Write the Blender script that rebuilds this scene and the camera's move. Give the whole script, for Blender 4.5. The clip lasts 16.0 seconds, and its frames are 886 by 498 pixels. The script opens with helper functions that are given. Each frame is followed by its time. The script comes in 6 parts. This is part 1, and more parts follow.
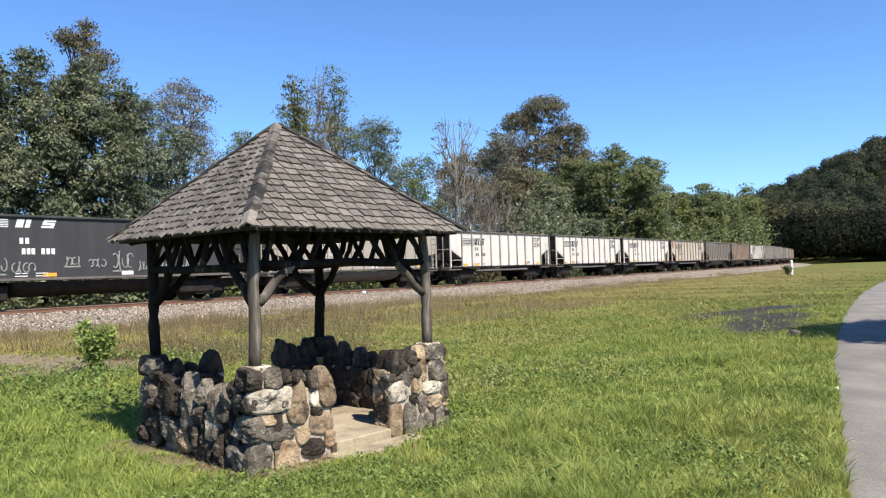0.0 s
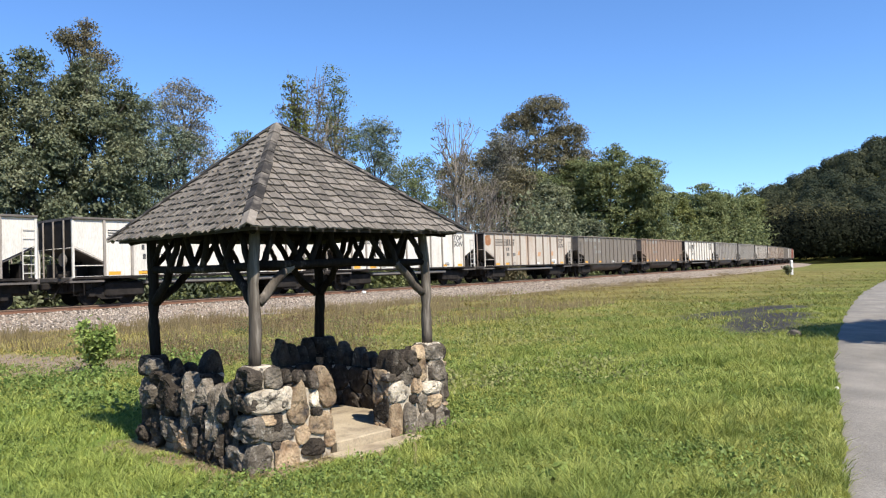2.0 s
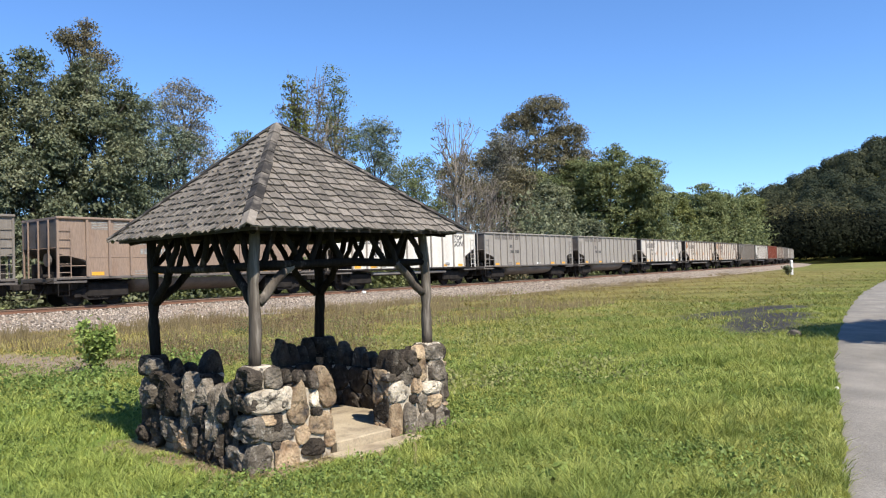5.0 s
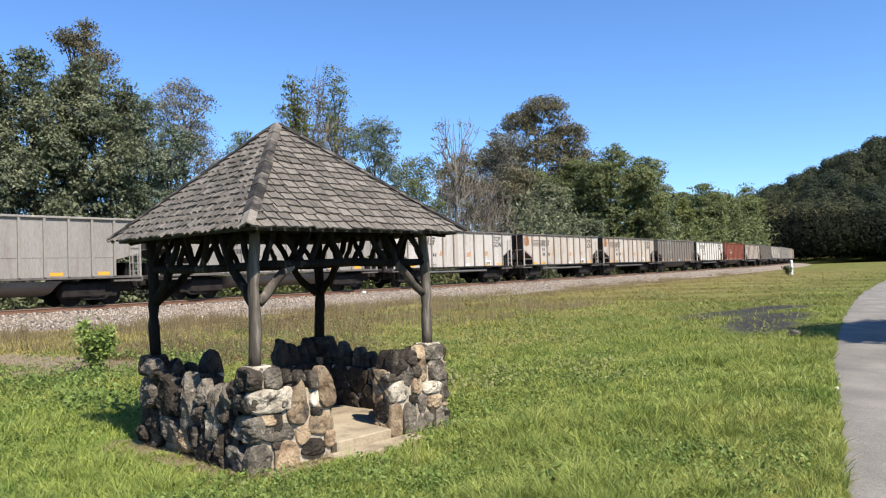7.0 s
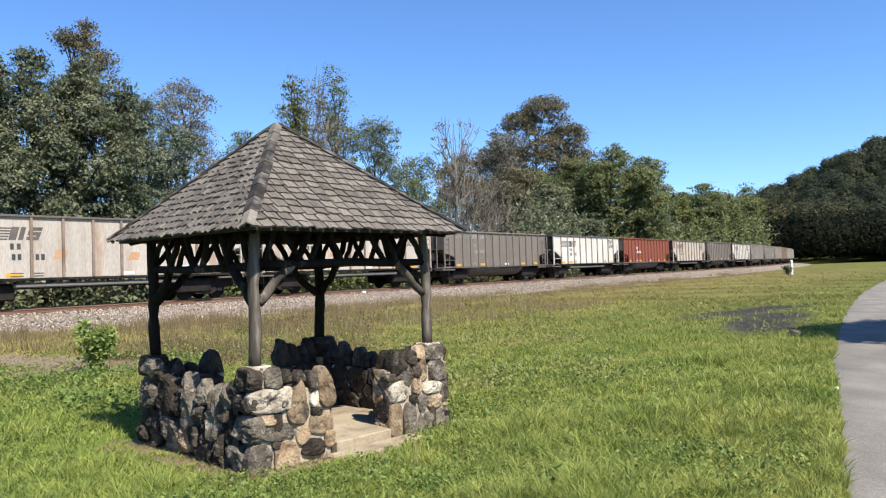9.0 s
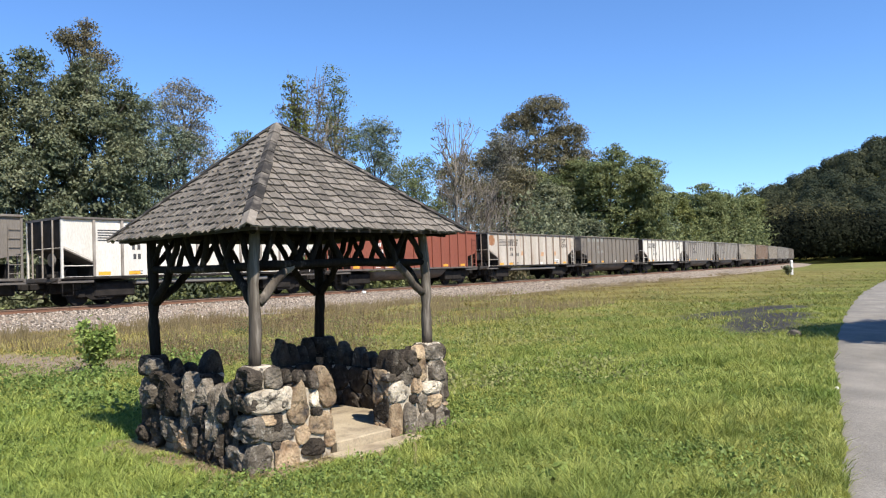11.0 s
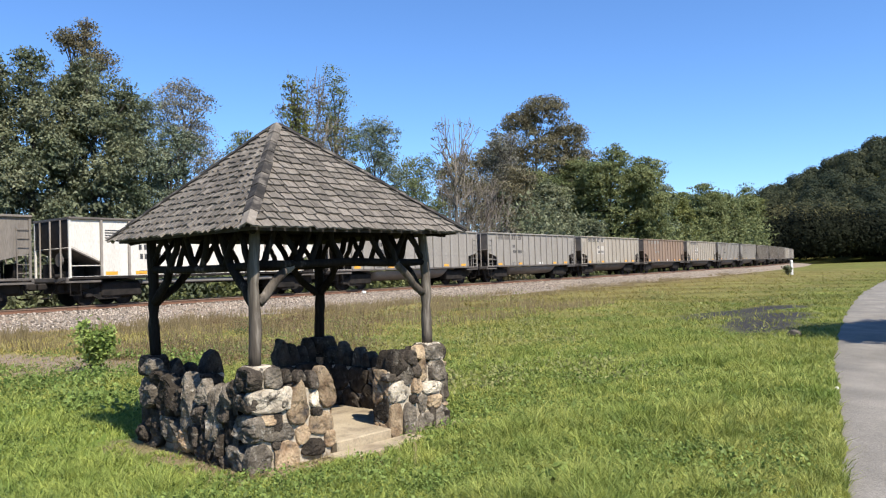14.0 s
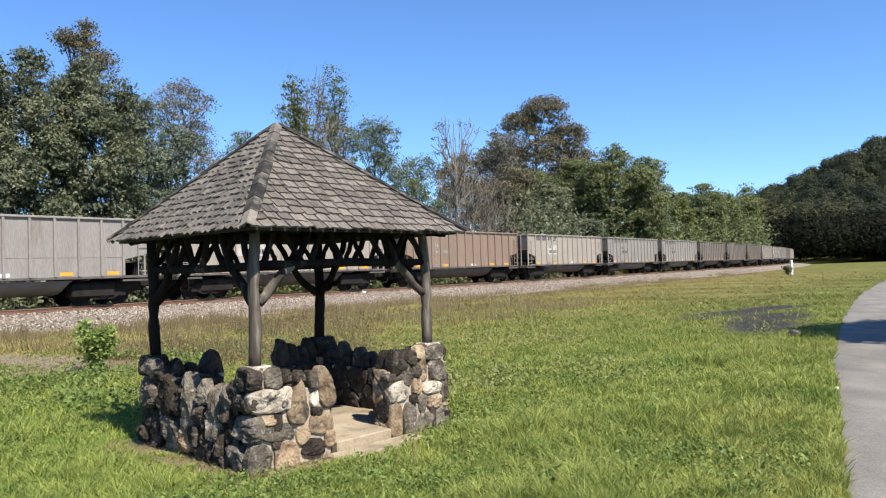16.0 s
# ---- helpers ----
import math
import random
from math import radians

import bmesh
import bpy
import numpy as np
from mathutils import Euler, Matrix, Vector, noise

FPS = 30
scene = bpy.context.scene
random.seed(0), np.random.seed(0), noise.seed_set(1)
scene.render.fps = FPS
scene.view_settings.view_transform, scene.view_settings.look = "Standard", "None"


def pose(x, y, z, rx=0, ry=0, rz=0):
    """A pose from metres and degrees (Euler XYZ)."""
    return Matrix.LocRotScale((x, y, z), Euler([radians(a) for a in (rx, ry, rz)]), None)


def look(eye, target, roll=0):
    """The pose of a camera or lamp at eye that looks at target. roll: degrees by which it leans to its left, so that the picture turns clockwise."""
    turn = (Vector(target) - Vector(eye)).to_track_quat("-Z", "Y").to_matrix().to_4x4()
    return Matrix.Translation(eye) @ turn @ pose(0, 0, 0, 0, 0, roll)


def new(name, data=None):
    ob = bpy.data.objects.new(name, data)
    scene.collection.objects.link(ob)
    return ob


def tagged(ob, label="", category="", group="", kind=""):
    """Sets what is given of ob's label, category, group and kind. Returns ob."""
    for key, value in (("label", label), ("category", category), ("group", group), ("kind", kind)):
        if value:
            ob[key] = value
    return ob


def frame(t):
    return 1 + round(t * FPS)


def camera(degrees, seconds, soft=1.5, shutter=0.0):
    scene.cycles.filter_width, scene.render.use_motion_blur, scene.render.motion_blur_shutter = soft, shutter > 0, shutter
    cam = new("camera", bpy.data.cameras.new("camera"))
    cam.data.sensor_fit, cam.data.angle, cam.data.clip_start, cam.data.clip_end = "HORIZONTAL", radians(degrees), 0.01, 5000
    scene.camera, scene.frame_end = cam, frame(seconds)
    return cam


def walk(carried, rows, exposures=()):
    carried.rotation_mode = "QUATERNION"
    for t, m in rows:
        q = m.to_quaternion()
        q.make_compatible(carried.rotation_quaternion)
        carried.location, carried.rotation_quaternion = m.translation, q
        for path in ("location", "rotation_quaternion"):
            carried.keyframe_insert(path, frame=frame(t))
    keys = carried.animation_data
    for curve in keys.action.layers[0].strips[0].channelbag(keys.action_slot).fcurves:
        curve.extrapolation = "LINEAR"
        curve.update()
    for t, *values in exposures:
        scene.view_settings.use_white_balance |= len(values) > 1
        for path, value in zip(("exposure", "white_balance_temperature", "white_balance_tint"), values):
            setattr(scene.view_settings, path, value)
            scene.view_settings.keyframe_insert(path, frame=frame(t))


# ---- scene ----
# camera: stands still beside the trail
EYE = 1.75
cam = camera(60.62, 16.0, soft=1.2)
CAM_POSE = look((0, 0, EYE), (0, 100, EYE + 2.785), roll=-1.844)
walk(cam, [(0.0, CAM_POSE), (16.0, CAM_POSE)], exposures=[(0.0, 1.0, 6050, 10), (16.0, 1.0, 6050, 10)])

# world, sun
SUN_AZ, SUN_EL = radians(37.5), radians(50.5)      # azimuth from straight behind the camera towards its right
TO_SUN = Vector((math.sin(SUN_AZ) * math.cos(SUN_EL), -math.cos(SUN_AZ) * math.cos(SUN_EL), math.sin(SUN_EL)))
world = bpy.data.worlds.new("world")
scene.world = world
world.use_nodes = True
wn = world.node_tree.nodes
sky = wn.new("ShaderNodeTexSky")
sky.sky_type = "NISHITA"
sky.sun_disc = False
sky.sun_elevation = SUN_EL
sky.sun_rotation = math.atan2(TO_SUN.x, TO_SUN.y)
sky.air_density, sky.dust_density, sky.ozone_density = 0.9, 0.0, 9.5
wn["Background"].inputs["Strength"].default_value = 0.099
world.node_tree.links.new(sky.outputs[0], wn["Background"].inputs["Color"])
sun = new("sun", bpy.data.lights.new("sun", "SUN"))
sun.data.energy, sun.data.angle, sun.data.color = 4.5, radians(0.55), (1.0, 0.90, 0.74)
sun.matrix_world = look(TO_SUN * 100, (0, 0, 0))

# ---- plan ----
RAIL_TOP = 0.7065
TRACK_P, TRACK_A, TRACK_BEND, TRACK_K = (-0.071, 54.77), radians(53.005), -9.43, 0.00096
FOCAL, LEVEL, TILT = 1341.0, 478.35, 0.0322    # the lens, the horizon's height in the middle of the view and its slope
PITCH = {False: 15.667, True: 16.18}           # coupled lengths of flat-bottomed and tub cars
TRAIN_SPEED, GAP_S = 21.216, 13.73


def track(s, off=0.0):
    """Place and heading on the train's track, s metres along it; off: metres to the camera's side."""
    x0, y0 = TRACK_P
    if s <= TRACK_BEND:
        a = TRACK_A
        x, y = x0 + s * math.cos(a), y0 + s * math.sin(a)
    else:
        bx, by = x0 + TRACK_BEND * math.cos(TRACK_A), y0 + TRACK_BEND * math.sin(TRACK_A)
        a = TRACK_A + (s - TRACK_BEND) * TRACK_K
        x = bx + (math.sin(a) - math.sin(TRACK_A)) / TRACK_K
        y = by - (math.cos(a) - math.cos(TRACK_A)) / TRACK_K
    return x + off * math.sin(a), y - off * math.cos(a), a


def side_of_track(x, y):
    """Metres from the straight run of the train's track, positive on the camera's side."""
    return (x - TRACK_P[0]) * math.sin(TRACK_A) - (y - TRACK_P[1]) * math.cos(TRACK_A)


def path_edge(y):
    """The trail's edge on the field's side."""
    return 0.1475 + 0.4871 * y + 0.00172 * max(y, 0) ** 2 - 0.145 * math.exp(-((y - 14) / (4 if y < 14 else 24)) ** 2)


# ---- materials ----
def nodes_of(name):
    m = bpy.data.materials.new(name)
    m.use_nodes = True
    nt = m.node_tree
    return m, nt.nodes, nt.links, nt.nodes["Principled BSDF"]


def mixed(n, l, kind, fac, a, b):
    mx = n.new("ShaderNodeMix")
    mx.data_type, mx.blend_type = "RGBA", kind
    for i, v in ((0, fac), (6, a), (7, b)):
        if isinstance(v, (int, float)):
            mx.inputs[i].default_value = v
        elif isinstance(v, tuple):
            mx.inputs[i].default_value = (*v, 1)
        else:
            l.new(v, mx.inputs[i])
    return mx.outputs[2]


def ramp(n, l, src, lo, hi):
    r = n.new("ShaderNodeMapRange")
    r.inputs[1].default_value, r.inputs[2].default_value = lo, hi
    l.new(src, r.inputs[0])
    return r.outputs[0]


def noise_node(n, l, vec, scale, detail=4, rough=0.55):
    t = n.new("ShaderNodeTexNoise")
    t.inputs["Scale"].default_value, t.inputs["Detail"].default_value, t.inputs["Roughness"].default_value = scale, detail, rough
    if vec is not None:
        l.new(vec, t.inputs["Vector"])
    return t.outputs[0]


def material(name, c1, c2, scale=3.0, fine=40.0, rough=0.85, metal=0.0, bump=0.3, dist=0.01, c3=None, s3=1.0, lo3=0.55, hi3=0.7,
             rand=0.0, island=0.0, stretch=(1, 1, 1), leaf=0.0, spec=0.3):
    """A mottled surface: two colours at one scale, grain at a finer one, a third colour in stains."""
    m, n, l, p = nodes_of(name)
    tc = n.new("ShaderNodeTexCoord")
    oi = n.new("ShaderNodeObjectInfo")
    mp = n.new("ShaderNodeMapping")
    mp.inputs["Scale"].default_value = stretch
    add = n.new("ShaderNodeVectorMath")
    add.operation = "ADD"
    sc = n.new("ShaderNodeMath")
    sc.operation = "MULTIPLY"
    sc.inputs[1].default_value = 37.0
    l.new(oi.outputs["Random"], sc.inputs[0])
    l.new(tc.outputs["Object"], add.inputs[0])
    l.new(sc.outputs[0], add.inputs[1])
    l.new(add.outputs[0], mp.inputs[0])
    v = mp.outputs[0]
    col = mixed(n, l, "MIX", ramp(n, l, noise_node(n, l, v, scale), 0.32, 0.68), c1, c2)
    if c3:
        col = mixed(n, l, "MIX", ramp(n, l, noise_node(n, l, v, s3, 6, 0.65), lo3, hi3), col, c3)
    grain = noise_node(n, l, v, fine, 3)
    col = mixed(n, l, "MULTIPLY", 0.55, col, mixed(n, l, "MIX", ramp(n, l, grain, 0.25, 0.75), (0.45, 0.45, 0.45), (1.25, 1.25, 1.25)))
    for amount, src in ((rand, oi.outputs["Random"]), (island, None)):
        if amount:
            if src is None:
                src = n.new("ShaderNodeNewGeometry").outputs["Random Per Island"]
            k1, k2 = 1 - amount, 1 + amount
            col = mixed(n, l, "MULTIPLY", 1.0, col, mixed(n, l, "MIX", src, (k1, k1, k1), (k2, k2, k2)))
    l.new(col, p.inputs["Base Color"])
    p.inputs["Roughness"].default_value, p.inputs["Metallic"].default_value = rough, metal
    p.inputs["Specular IOR Level"].default_value = spec
    if bump:
        b = n.new("ShaderNodeBump")
        b.inputs["Strength"].default_value, b.inputs["Distance"].default_value = bump, dist
        l.new(grain, b.inputs["Height"])
        l.new(b.outputs[0], p.inputs["Normal"])
    if leaf:
        t = n.new("ShaderNodeBsdfTranslucent")
        l.new(col, t.inputs["Color"])
        mx = n.new("ShaderNodeMixShader")
        mx.inputs[0].default_value = leaf
        l.new(p.outputs[0], mx.inputs[1])
        l.new(t.outputs[0], mx.inputs[2])
        l.new(mx.outputs[0], n["Material Output"].inputs["Surface"])
    return m


def line_distance(n, l, pos):
    """Node socket: metres from the track's straight run, positive on the camera's side."""
    dot = n.new("ShaderNodeVectorMath")
    dot.operation = "DOT_PRODUCT"
    dot.inputs[1].default_value = (math.sin(TRACK_A), -math.cos(TRACK_A), 0)
    l.new(pos, dot.inputs[0])
    off = n.new("ShaderNodeMath")
    off.operation = "SUBTRACT"
    off.inputs[1].default_value = TRACK_P[0] * math.sin(TRACK_A) - TRACK_P[1] * math.cos(TRACK_A)
    l.new(dot.outputs["Value"], off.inputs[0])
    return off.outputs[0]


def oval(n, l, pos, cx, cy, rx, ry, turn, edge=0.35, wobble=0.5):
    """Node socket: 1 inside a ragged oval on the ground, 0 outside."""
    mp = n.new("ShaderNodeMapping")
    mp.vector_type = "TEXTURE"
    mp.inputs["Location"].default_value = (cx, cy, 0)
    mp.inputs["Rotation"].default_value = (0, 0, turn)
    mp.inputs["Scale"].default_value = (rx, ry, 1000)
    l.new(pos, mp.inputs[0])
    ln = n.new("ShaderNodeVectorMath")
    ln.operation = "LENGTH"
    l.new(mp.outputs[0], ln.inputs[0])
    ad = n.new("ShaderNodeMath")
    ad.operation = "MULTIPLY_ADD"
    ad.inputs[1].default_value = wobble * 2
    l.new(noise_node(n, l, pos, 1.1, 5, 0.7), ad.inputs[0])
    l.new(ln.outputs["Value"], ad.inputs[2])
    return ramp(n, l, ad.outputs[0], 1 + wobble + edge, 1 + wobble - edge)


def field_colour(n, l, pos, green, green2, straw, brown, lush):
    d = line_distance(n, l, pos)
    big = noise_node(n, l, pos, 0.16, 4, 0.6)
    c = mixed(n, l, "MIX", ramp(n, l, noise_node(n, l, pos, 0.9, 4, 0.6), 0.35, 0.65), green, green2)
    dry = n.new("ShaderNodeMath")                  # less straw in the damp ground by the trail
    dry.operation = "MULTIPLY"
    l.new(ramp(n, l, big, 0.47, 0.66), dry.inputs[0])
    near = n.new("ShaderNodeMapRange")
    near.inputs[1].default_value, near.inputs[2].default_value, near.inputs[3].default_value, near.inputs[4].default_value = 29.0, 19.0, 0.25, 1.0
    l.new(d, near.inputs[0])
    l.new(near.outputs[0], dry.inputs[1])
    c = mixed(n, l, "MIX", dry.outputs[0], c, straw)
    xyz = n.new("ShaderNodeSeparateXYZ")           # the meadow stays green at its far end
    l.new(pos, xyz.inputs[0])
    far = ramp(n, l, xyz.outputs[1], 125.0, 80.0)
    wob = n.new("ShaderNodeMath")
    wob.operation = "MULTIPLY_ADD"
    wob.inputs[1].default_value = 15.0
    l.new(noise_node(n, l, pos, 0.35, 4, 0.6), wob.inputs[0])
    l.new(d, wob.inputs[2])
    for a, b, tint in ((33.0, 20.0, straw), (19.0, 13.0, brown)):
        fac = n.new("ShaderNodeMath")
        fac.operation = "MULTIPLY"
        l.new(ramp(n, l, wob.outputs[0], a, b), fac.inputs[0])
        l.new(far, fac.inputs[1])
        c = mixed(n, l, "MIX", fac.outputs[0], c, tint)
    c = mixed(n, l, "MIX", oval(n, l, pos, -5.2, 7.6, 5.2, 4.6, 0.0, 0.5, 0.4), c, lush)
    c = mixed(n, l, "MIX", oval(n, l, pos, -5.0, 17.2, 3.4, 1.9, 0.5, 0.5, 0.6), c, tuple(0.8 * q for q in brown))     # dead growth behind the shelter
    rank = n.new("ShaderNodeMath")                 # darker, coarser growth in patches farther out in the meadow
    rank.operation = "MULTIPLY"
    l.new(ramp(n, l, noise_node(n, l, pos, 0.22, 5, 0.65), 0.30, 0.62), rank.inputs[0])
    l.new(ramp(n, l, xyz.outputs[1], 12.0, 36.0), rank.inputs[1])
    return mixed(n, l, "MULTIPLY", rank.outputs[0], c, (0.52, 0.47, 0.44))


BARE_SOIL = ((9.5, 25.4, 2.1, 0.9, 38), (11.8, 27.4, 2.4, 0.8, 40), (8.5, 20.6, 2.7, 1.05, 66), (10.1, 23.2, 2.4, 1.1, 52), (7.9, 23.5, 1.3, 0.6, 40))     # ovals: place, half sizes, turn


def ground_material():
    m, n, l, p = nodes_of("field_soil_and_turf")
    pos = n.new("ShaderNodeNewGeometry").outputs["Position"]
    c = field_colour(n, l, pos, (0.135, 0.165, 0.038), (0.205, 0.22, 0.058), (0.255, 0.225, 0.08), (0.22, 0.178, 0.082), (0.15, 0.21, 0.042))
    c = mixed(n, l, "MULTIPLY", 0.6, c, mixed(n, l, "MIX", ramp(n, l, noise_node(n, l, pos, 14, 4, 0.7), 0.3, 0.7), (0.65, 0.65, 0.65), (1.2, 1.2, 1.2)))
    c = mixed(n, l, "MIX", oval(n, l, pos, -8.9, 16.5, 3.6, 1.3, radians(-35)), c, mixed(n, l, "MIX", ramp(n, l, noise_node(n, l, pos, 7, 5, 0.75), 0.35, 0.65), (0.33, 0.265, 0.20), (0.15, 0.105, 0.07)))
    c = mixed(n, l, "MIX", oval(n, l, pos, -1.55, 8.2, 1.85, 1.7, 0.8, 0.2, 0.25), c, (0.31, 0.25, 0.15))
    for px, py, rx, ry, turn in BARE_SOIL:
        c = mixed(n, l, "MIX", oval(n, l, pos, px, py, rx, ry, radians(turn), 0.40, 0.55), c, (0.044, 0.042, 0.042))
    l.new(c, p.inputs["Base Color"])
    p.inputs["Roughness"].default_value = 0.95
    p.inputs["Specular IOR Level"].default_value = 0.1
    b = n.new("ShaderNodeBump")
    b.inputs["Strength"].default_value, b.inputs["Distance"].default_value = 0.8, 0.05
    l.new(noise_node(n, l, pos, 22, 5, 0.7), b.inputs["Height"])
    l.new(b.outputs[0], p.inputs["Normal"])
    return m


def grass_material():
    m, n, l, p = nodes_of("grass_blades")
    g = n.new("ShaderNodeNewGeometry")
    c = field_colour(n, l, g.outputs["Position"], (0.195, 0.255, 0.052), (0.345, 0.37, 0.10), (0.385, 0.335, 0.112), (0.31, 0.25, 0.108), (0.275, 0.33, 0.078))
    tuft = ramp(n, l, noise_node(n, l, g.outputs["Position"], 3.2, 4, 0.65), 0.36, 0.64)
    c = mixed(n, l, "MULTIPLY", 1.0, c, mixed(n, l, "MIX", tuft, (0.70, 0.78, 0.72), (1.26, 1.18, 1.16)))
    c = mixed(n, l, "MULTIPLY", 1.0, c, mixed(n, l, "MIX", g.outputs["Random Per Island"], (0.62, 0.66, 0.60), (1.36, 1.30, 1.32)))
    l.new(c, p.inputs["Base Color"])
    p.inputs["Roughness"].default_value = 0.55
    p.inputs["Specular IOR Level"].default_value = 0.25
    t = n.new("ShaderNodeBsdfTranslucent")
    l.new(c, t.inputs["Color"])
    mx = n.new("ShaderNodeMixShader")
    mx.inputs[0].default_value = 0.38
    l.new(p.outputs[0], mx.inputs[1])
    l.new(t.outputs[0], mx.inputs[2])
    l.new(mx.outputs[0], n["Material Output"].inputs["Surface"])
    return m


MAT_GROUND = ground_material()
MAT_GRASS = grass_material()
MAT_TRAIL = material("fine_grey_trail_gravel", (0.178, 0.162, 0.138), (0.272, 0.246, 0.21), 1.6, 60, 0.95, bump=0.7, dist=0.015, c3=(0.155, 0.143, 0.125), s3=0.7, stretch=(1, 0.45, 1))
MAT_BALLAST = material("limestone_ballast", (0.315, 0.26, 0.205), (0.20, 0.16, 0.125), 9, 26, 0.95, bump=1.0, dist=0.06, c3=(0.30, 0.21, 0.15), s3=0.5, lo3=0.52, hi3=0.7)
MAT_STONE_BIT = material("ballast_stone", (0.40, 0.345, 0.285), (0.24, 0.195, 0.155), 4, 30, 0.95, island=0.6, bump=0.3)
MAT_RAIL = material("rusty_rail_steel", (0.125, 0.062, 0.038), (0.18, 0.095, 0.060), 3, 50, 0.85, 0.0, bump=0.2)
MAT_RAILHEAD = material("worn_rail_head", (0.25, 0.175, 0.125), (0.19, 0.125, 0.085), 3, 50, 0.7, 0.0, bump=0.05)
MAT_TIE = material("creosoted_tie_wood", (0.09, 0.07, 0.055), (0.15, 0.115, 0.09), 3, 40, 0.9)
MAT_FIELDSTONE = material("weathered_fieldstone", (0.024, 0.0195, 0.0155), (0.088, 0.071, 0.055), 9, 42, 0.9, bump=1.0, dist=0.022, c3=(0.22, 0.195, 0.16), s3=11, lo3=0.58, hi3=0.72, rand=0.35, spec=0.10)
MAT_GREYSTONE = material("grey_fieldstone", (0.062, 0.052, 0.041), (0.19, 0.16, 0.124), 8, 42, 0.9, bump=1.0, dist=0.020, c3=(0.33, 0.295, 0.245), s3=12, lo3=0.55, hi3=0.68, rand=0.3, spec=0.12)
MAT_TANSTONE = material("tan_fieldstone", (0.175, 0.112, 0.064), (0.43, 0.325, 0.205), 6, 45, 0.9, bump=0.9, dist=0.016, c3=(0.075, 0.06, 0.05), s3=7, lo3=0.54, hi3=0.68, rand=0.3)
MAT_PALESTONE = material("whitewashed_fieldstone", (0.66, 0.575, 0.45), (0.34, 0.282, 0.21), 7, 45, 0.9, bump=0.8, dist=0.014, c3=(0.10, 0.085, 0.07), s3=8, lo3=0.53, hi3=0.62, rand=0.25)
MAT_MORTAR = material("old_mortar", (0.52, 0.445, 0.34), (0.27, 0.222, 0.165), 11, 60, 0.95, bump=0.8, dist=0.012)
MAT_CONCRETE = material("worn_concrete", (0.42, 0.345, 0.235), (0.315, 0.255, 0.172), 3, 60, 0.95, bump=0.3, dist=0.004, c3=(0.20, 0.155, 0.105), s3=2.6, lo3=0.48, hi3=0.66)
# logs under the roof: their shade is put into this near-black colour
MAT_LOG_SHADE = material("weathered_log_shaded", (0.009, 0.0073, 0.006), (0.025, 0.0205, 0.017), 5, 40, 0.9, bump=0.9, dist=0.012, c3=(0.12, 0.10, 0.085), s3=5, lo3=0.62, hi3=0.76, stretch=(1, 1, 0.18), spec=0.06)
# lit copy of the log colour, for the poles that the sun reaches
MAT_LOG_LIT = material("weathered_log_lit", (0.046, 0.037, 0.030), (0.165, 0.140, 0.113), 6, 40, 0.9, bump=1.0, dist=0.014, c3=(0.30, 0.265, 0.225), s3=6, lo3=0.52, hi3=0.66, stretch=(1, 1, 0.10), spec=0.08)
MAT_SHINGLE = material("weathered_wood_shingle", (0.128, 0.109, 0.090), (0.220, 0.192, 0.160), 9, 55, 0.9, bump=0.9, dist=0.007, c3=(0.058, 0.049, 0.041), s3=4, lo3=0.52, hi3=0.70, rand=0.28, stretch=(1, 0.3, 1))
MAT_SHINGLE_FIELD = material("weathered_wood_shingle_field", (0.135, 0.115, 0.095), (0.235, 0.205, 0.172), 9, 55, 0.9, bump=0.9, dist=0.007, c3=(0.058, 0.049, 0.041), s3=1.6, lo3=0.54, hi3=0.72, island=0.24)
MAT_HIP = material("dark_lichened_hip_board", (0.018, 0.0155, 0.0135), (0.050, 0.043, 0.037), 6, 50, 0.9, bump=0.6, dist=0.006, c3=(0.17, 0.148, 0.125), s3=6, lo3=0.50, hi3=0.68, rand=0.2)
MAT_BOARD = material("dark_roof_boarding", (0.03, 0.025, 0.021), (0.05, 0.042, 0.036), 4, 40, 0.9)
MAT_BARK = material("tree_bark", (0.06, 0.05, 0.042), (0.115, 0.10, 0.085), 3, 25, 0.9, bump=0.7, dist=0.03)
MAT_PALE_BARK = material("pale_bare_twigs", (0.155, 0.13, 0.105), (0.24, 0.205, 0.17), 3, 25, 0.9, bump=0.3)
MAT_POST = material("white_painted_post", (0.72, 0.70, 0.66), (0.60, 0.58, 0.54), 5, 50, 0.7)


def leaf_material(name, c1, c2, scale=0.5, island=0.35, gloss=0.2):
    return material(name, c1, c2, scale, 6, 0.6, bump=0, island=island, leaf=0.36, spec=gloss)


LEAF_DARK = leaf_material("dark_green_leaves", (0.092, 0.115, 0.062), (0.255, 0.262, 0.158))
LEAF_GREEN = leaf_material("green_leaves", (0.112, 0.142, 0.058), (0.225, 0.238, 0.098))
LEAF_BLUE = leaf_material("blue_green_leaves", (0.095, 0.125, 0.080), (0.235, 0.262, 0.175))
LEAF_YELLOW = leaf_material("yellow_green_leaves", (0.13, 0.15, 0.045), (0.20, 0.205, 0.065))
LEAF_BROWN = leaf_material("browning_leaves", (0.12, 0.113, 0.066), (0.215, 0.183, 0.108))
LEAF_GREY = leaf_material("grey_green_thin_leaves", (0.16, 0.16, 0.12), (0.26, 0.238, 0.19))
LEAF_FAR = leaf_material("hillside_leaves", (0.034, 0.046, 0.030), (0.085, 0.090, 0.048), 0.07, 0.12, 0.08)
# the shade at the hill's foot is put into this near-black leaf colour
LEAF_FOOT = leaf_material("shade_dark_leaves", (0.010, 0.013, 0.009), (0.022, 0.025, 0.014), 0.05, 0.15, 0.04)
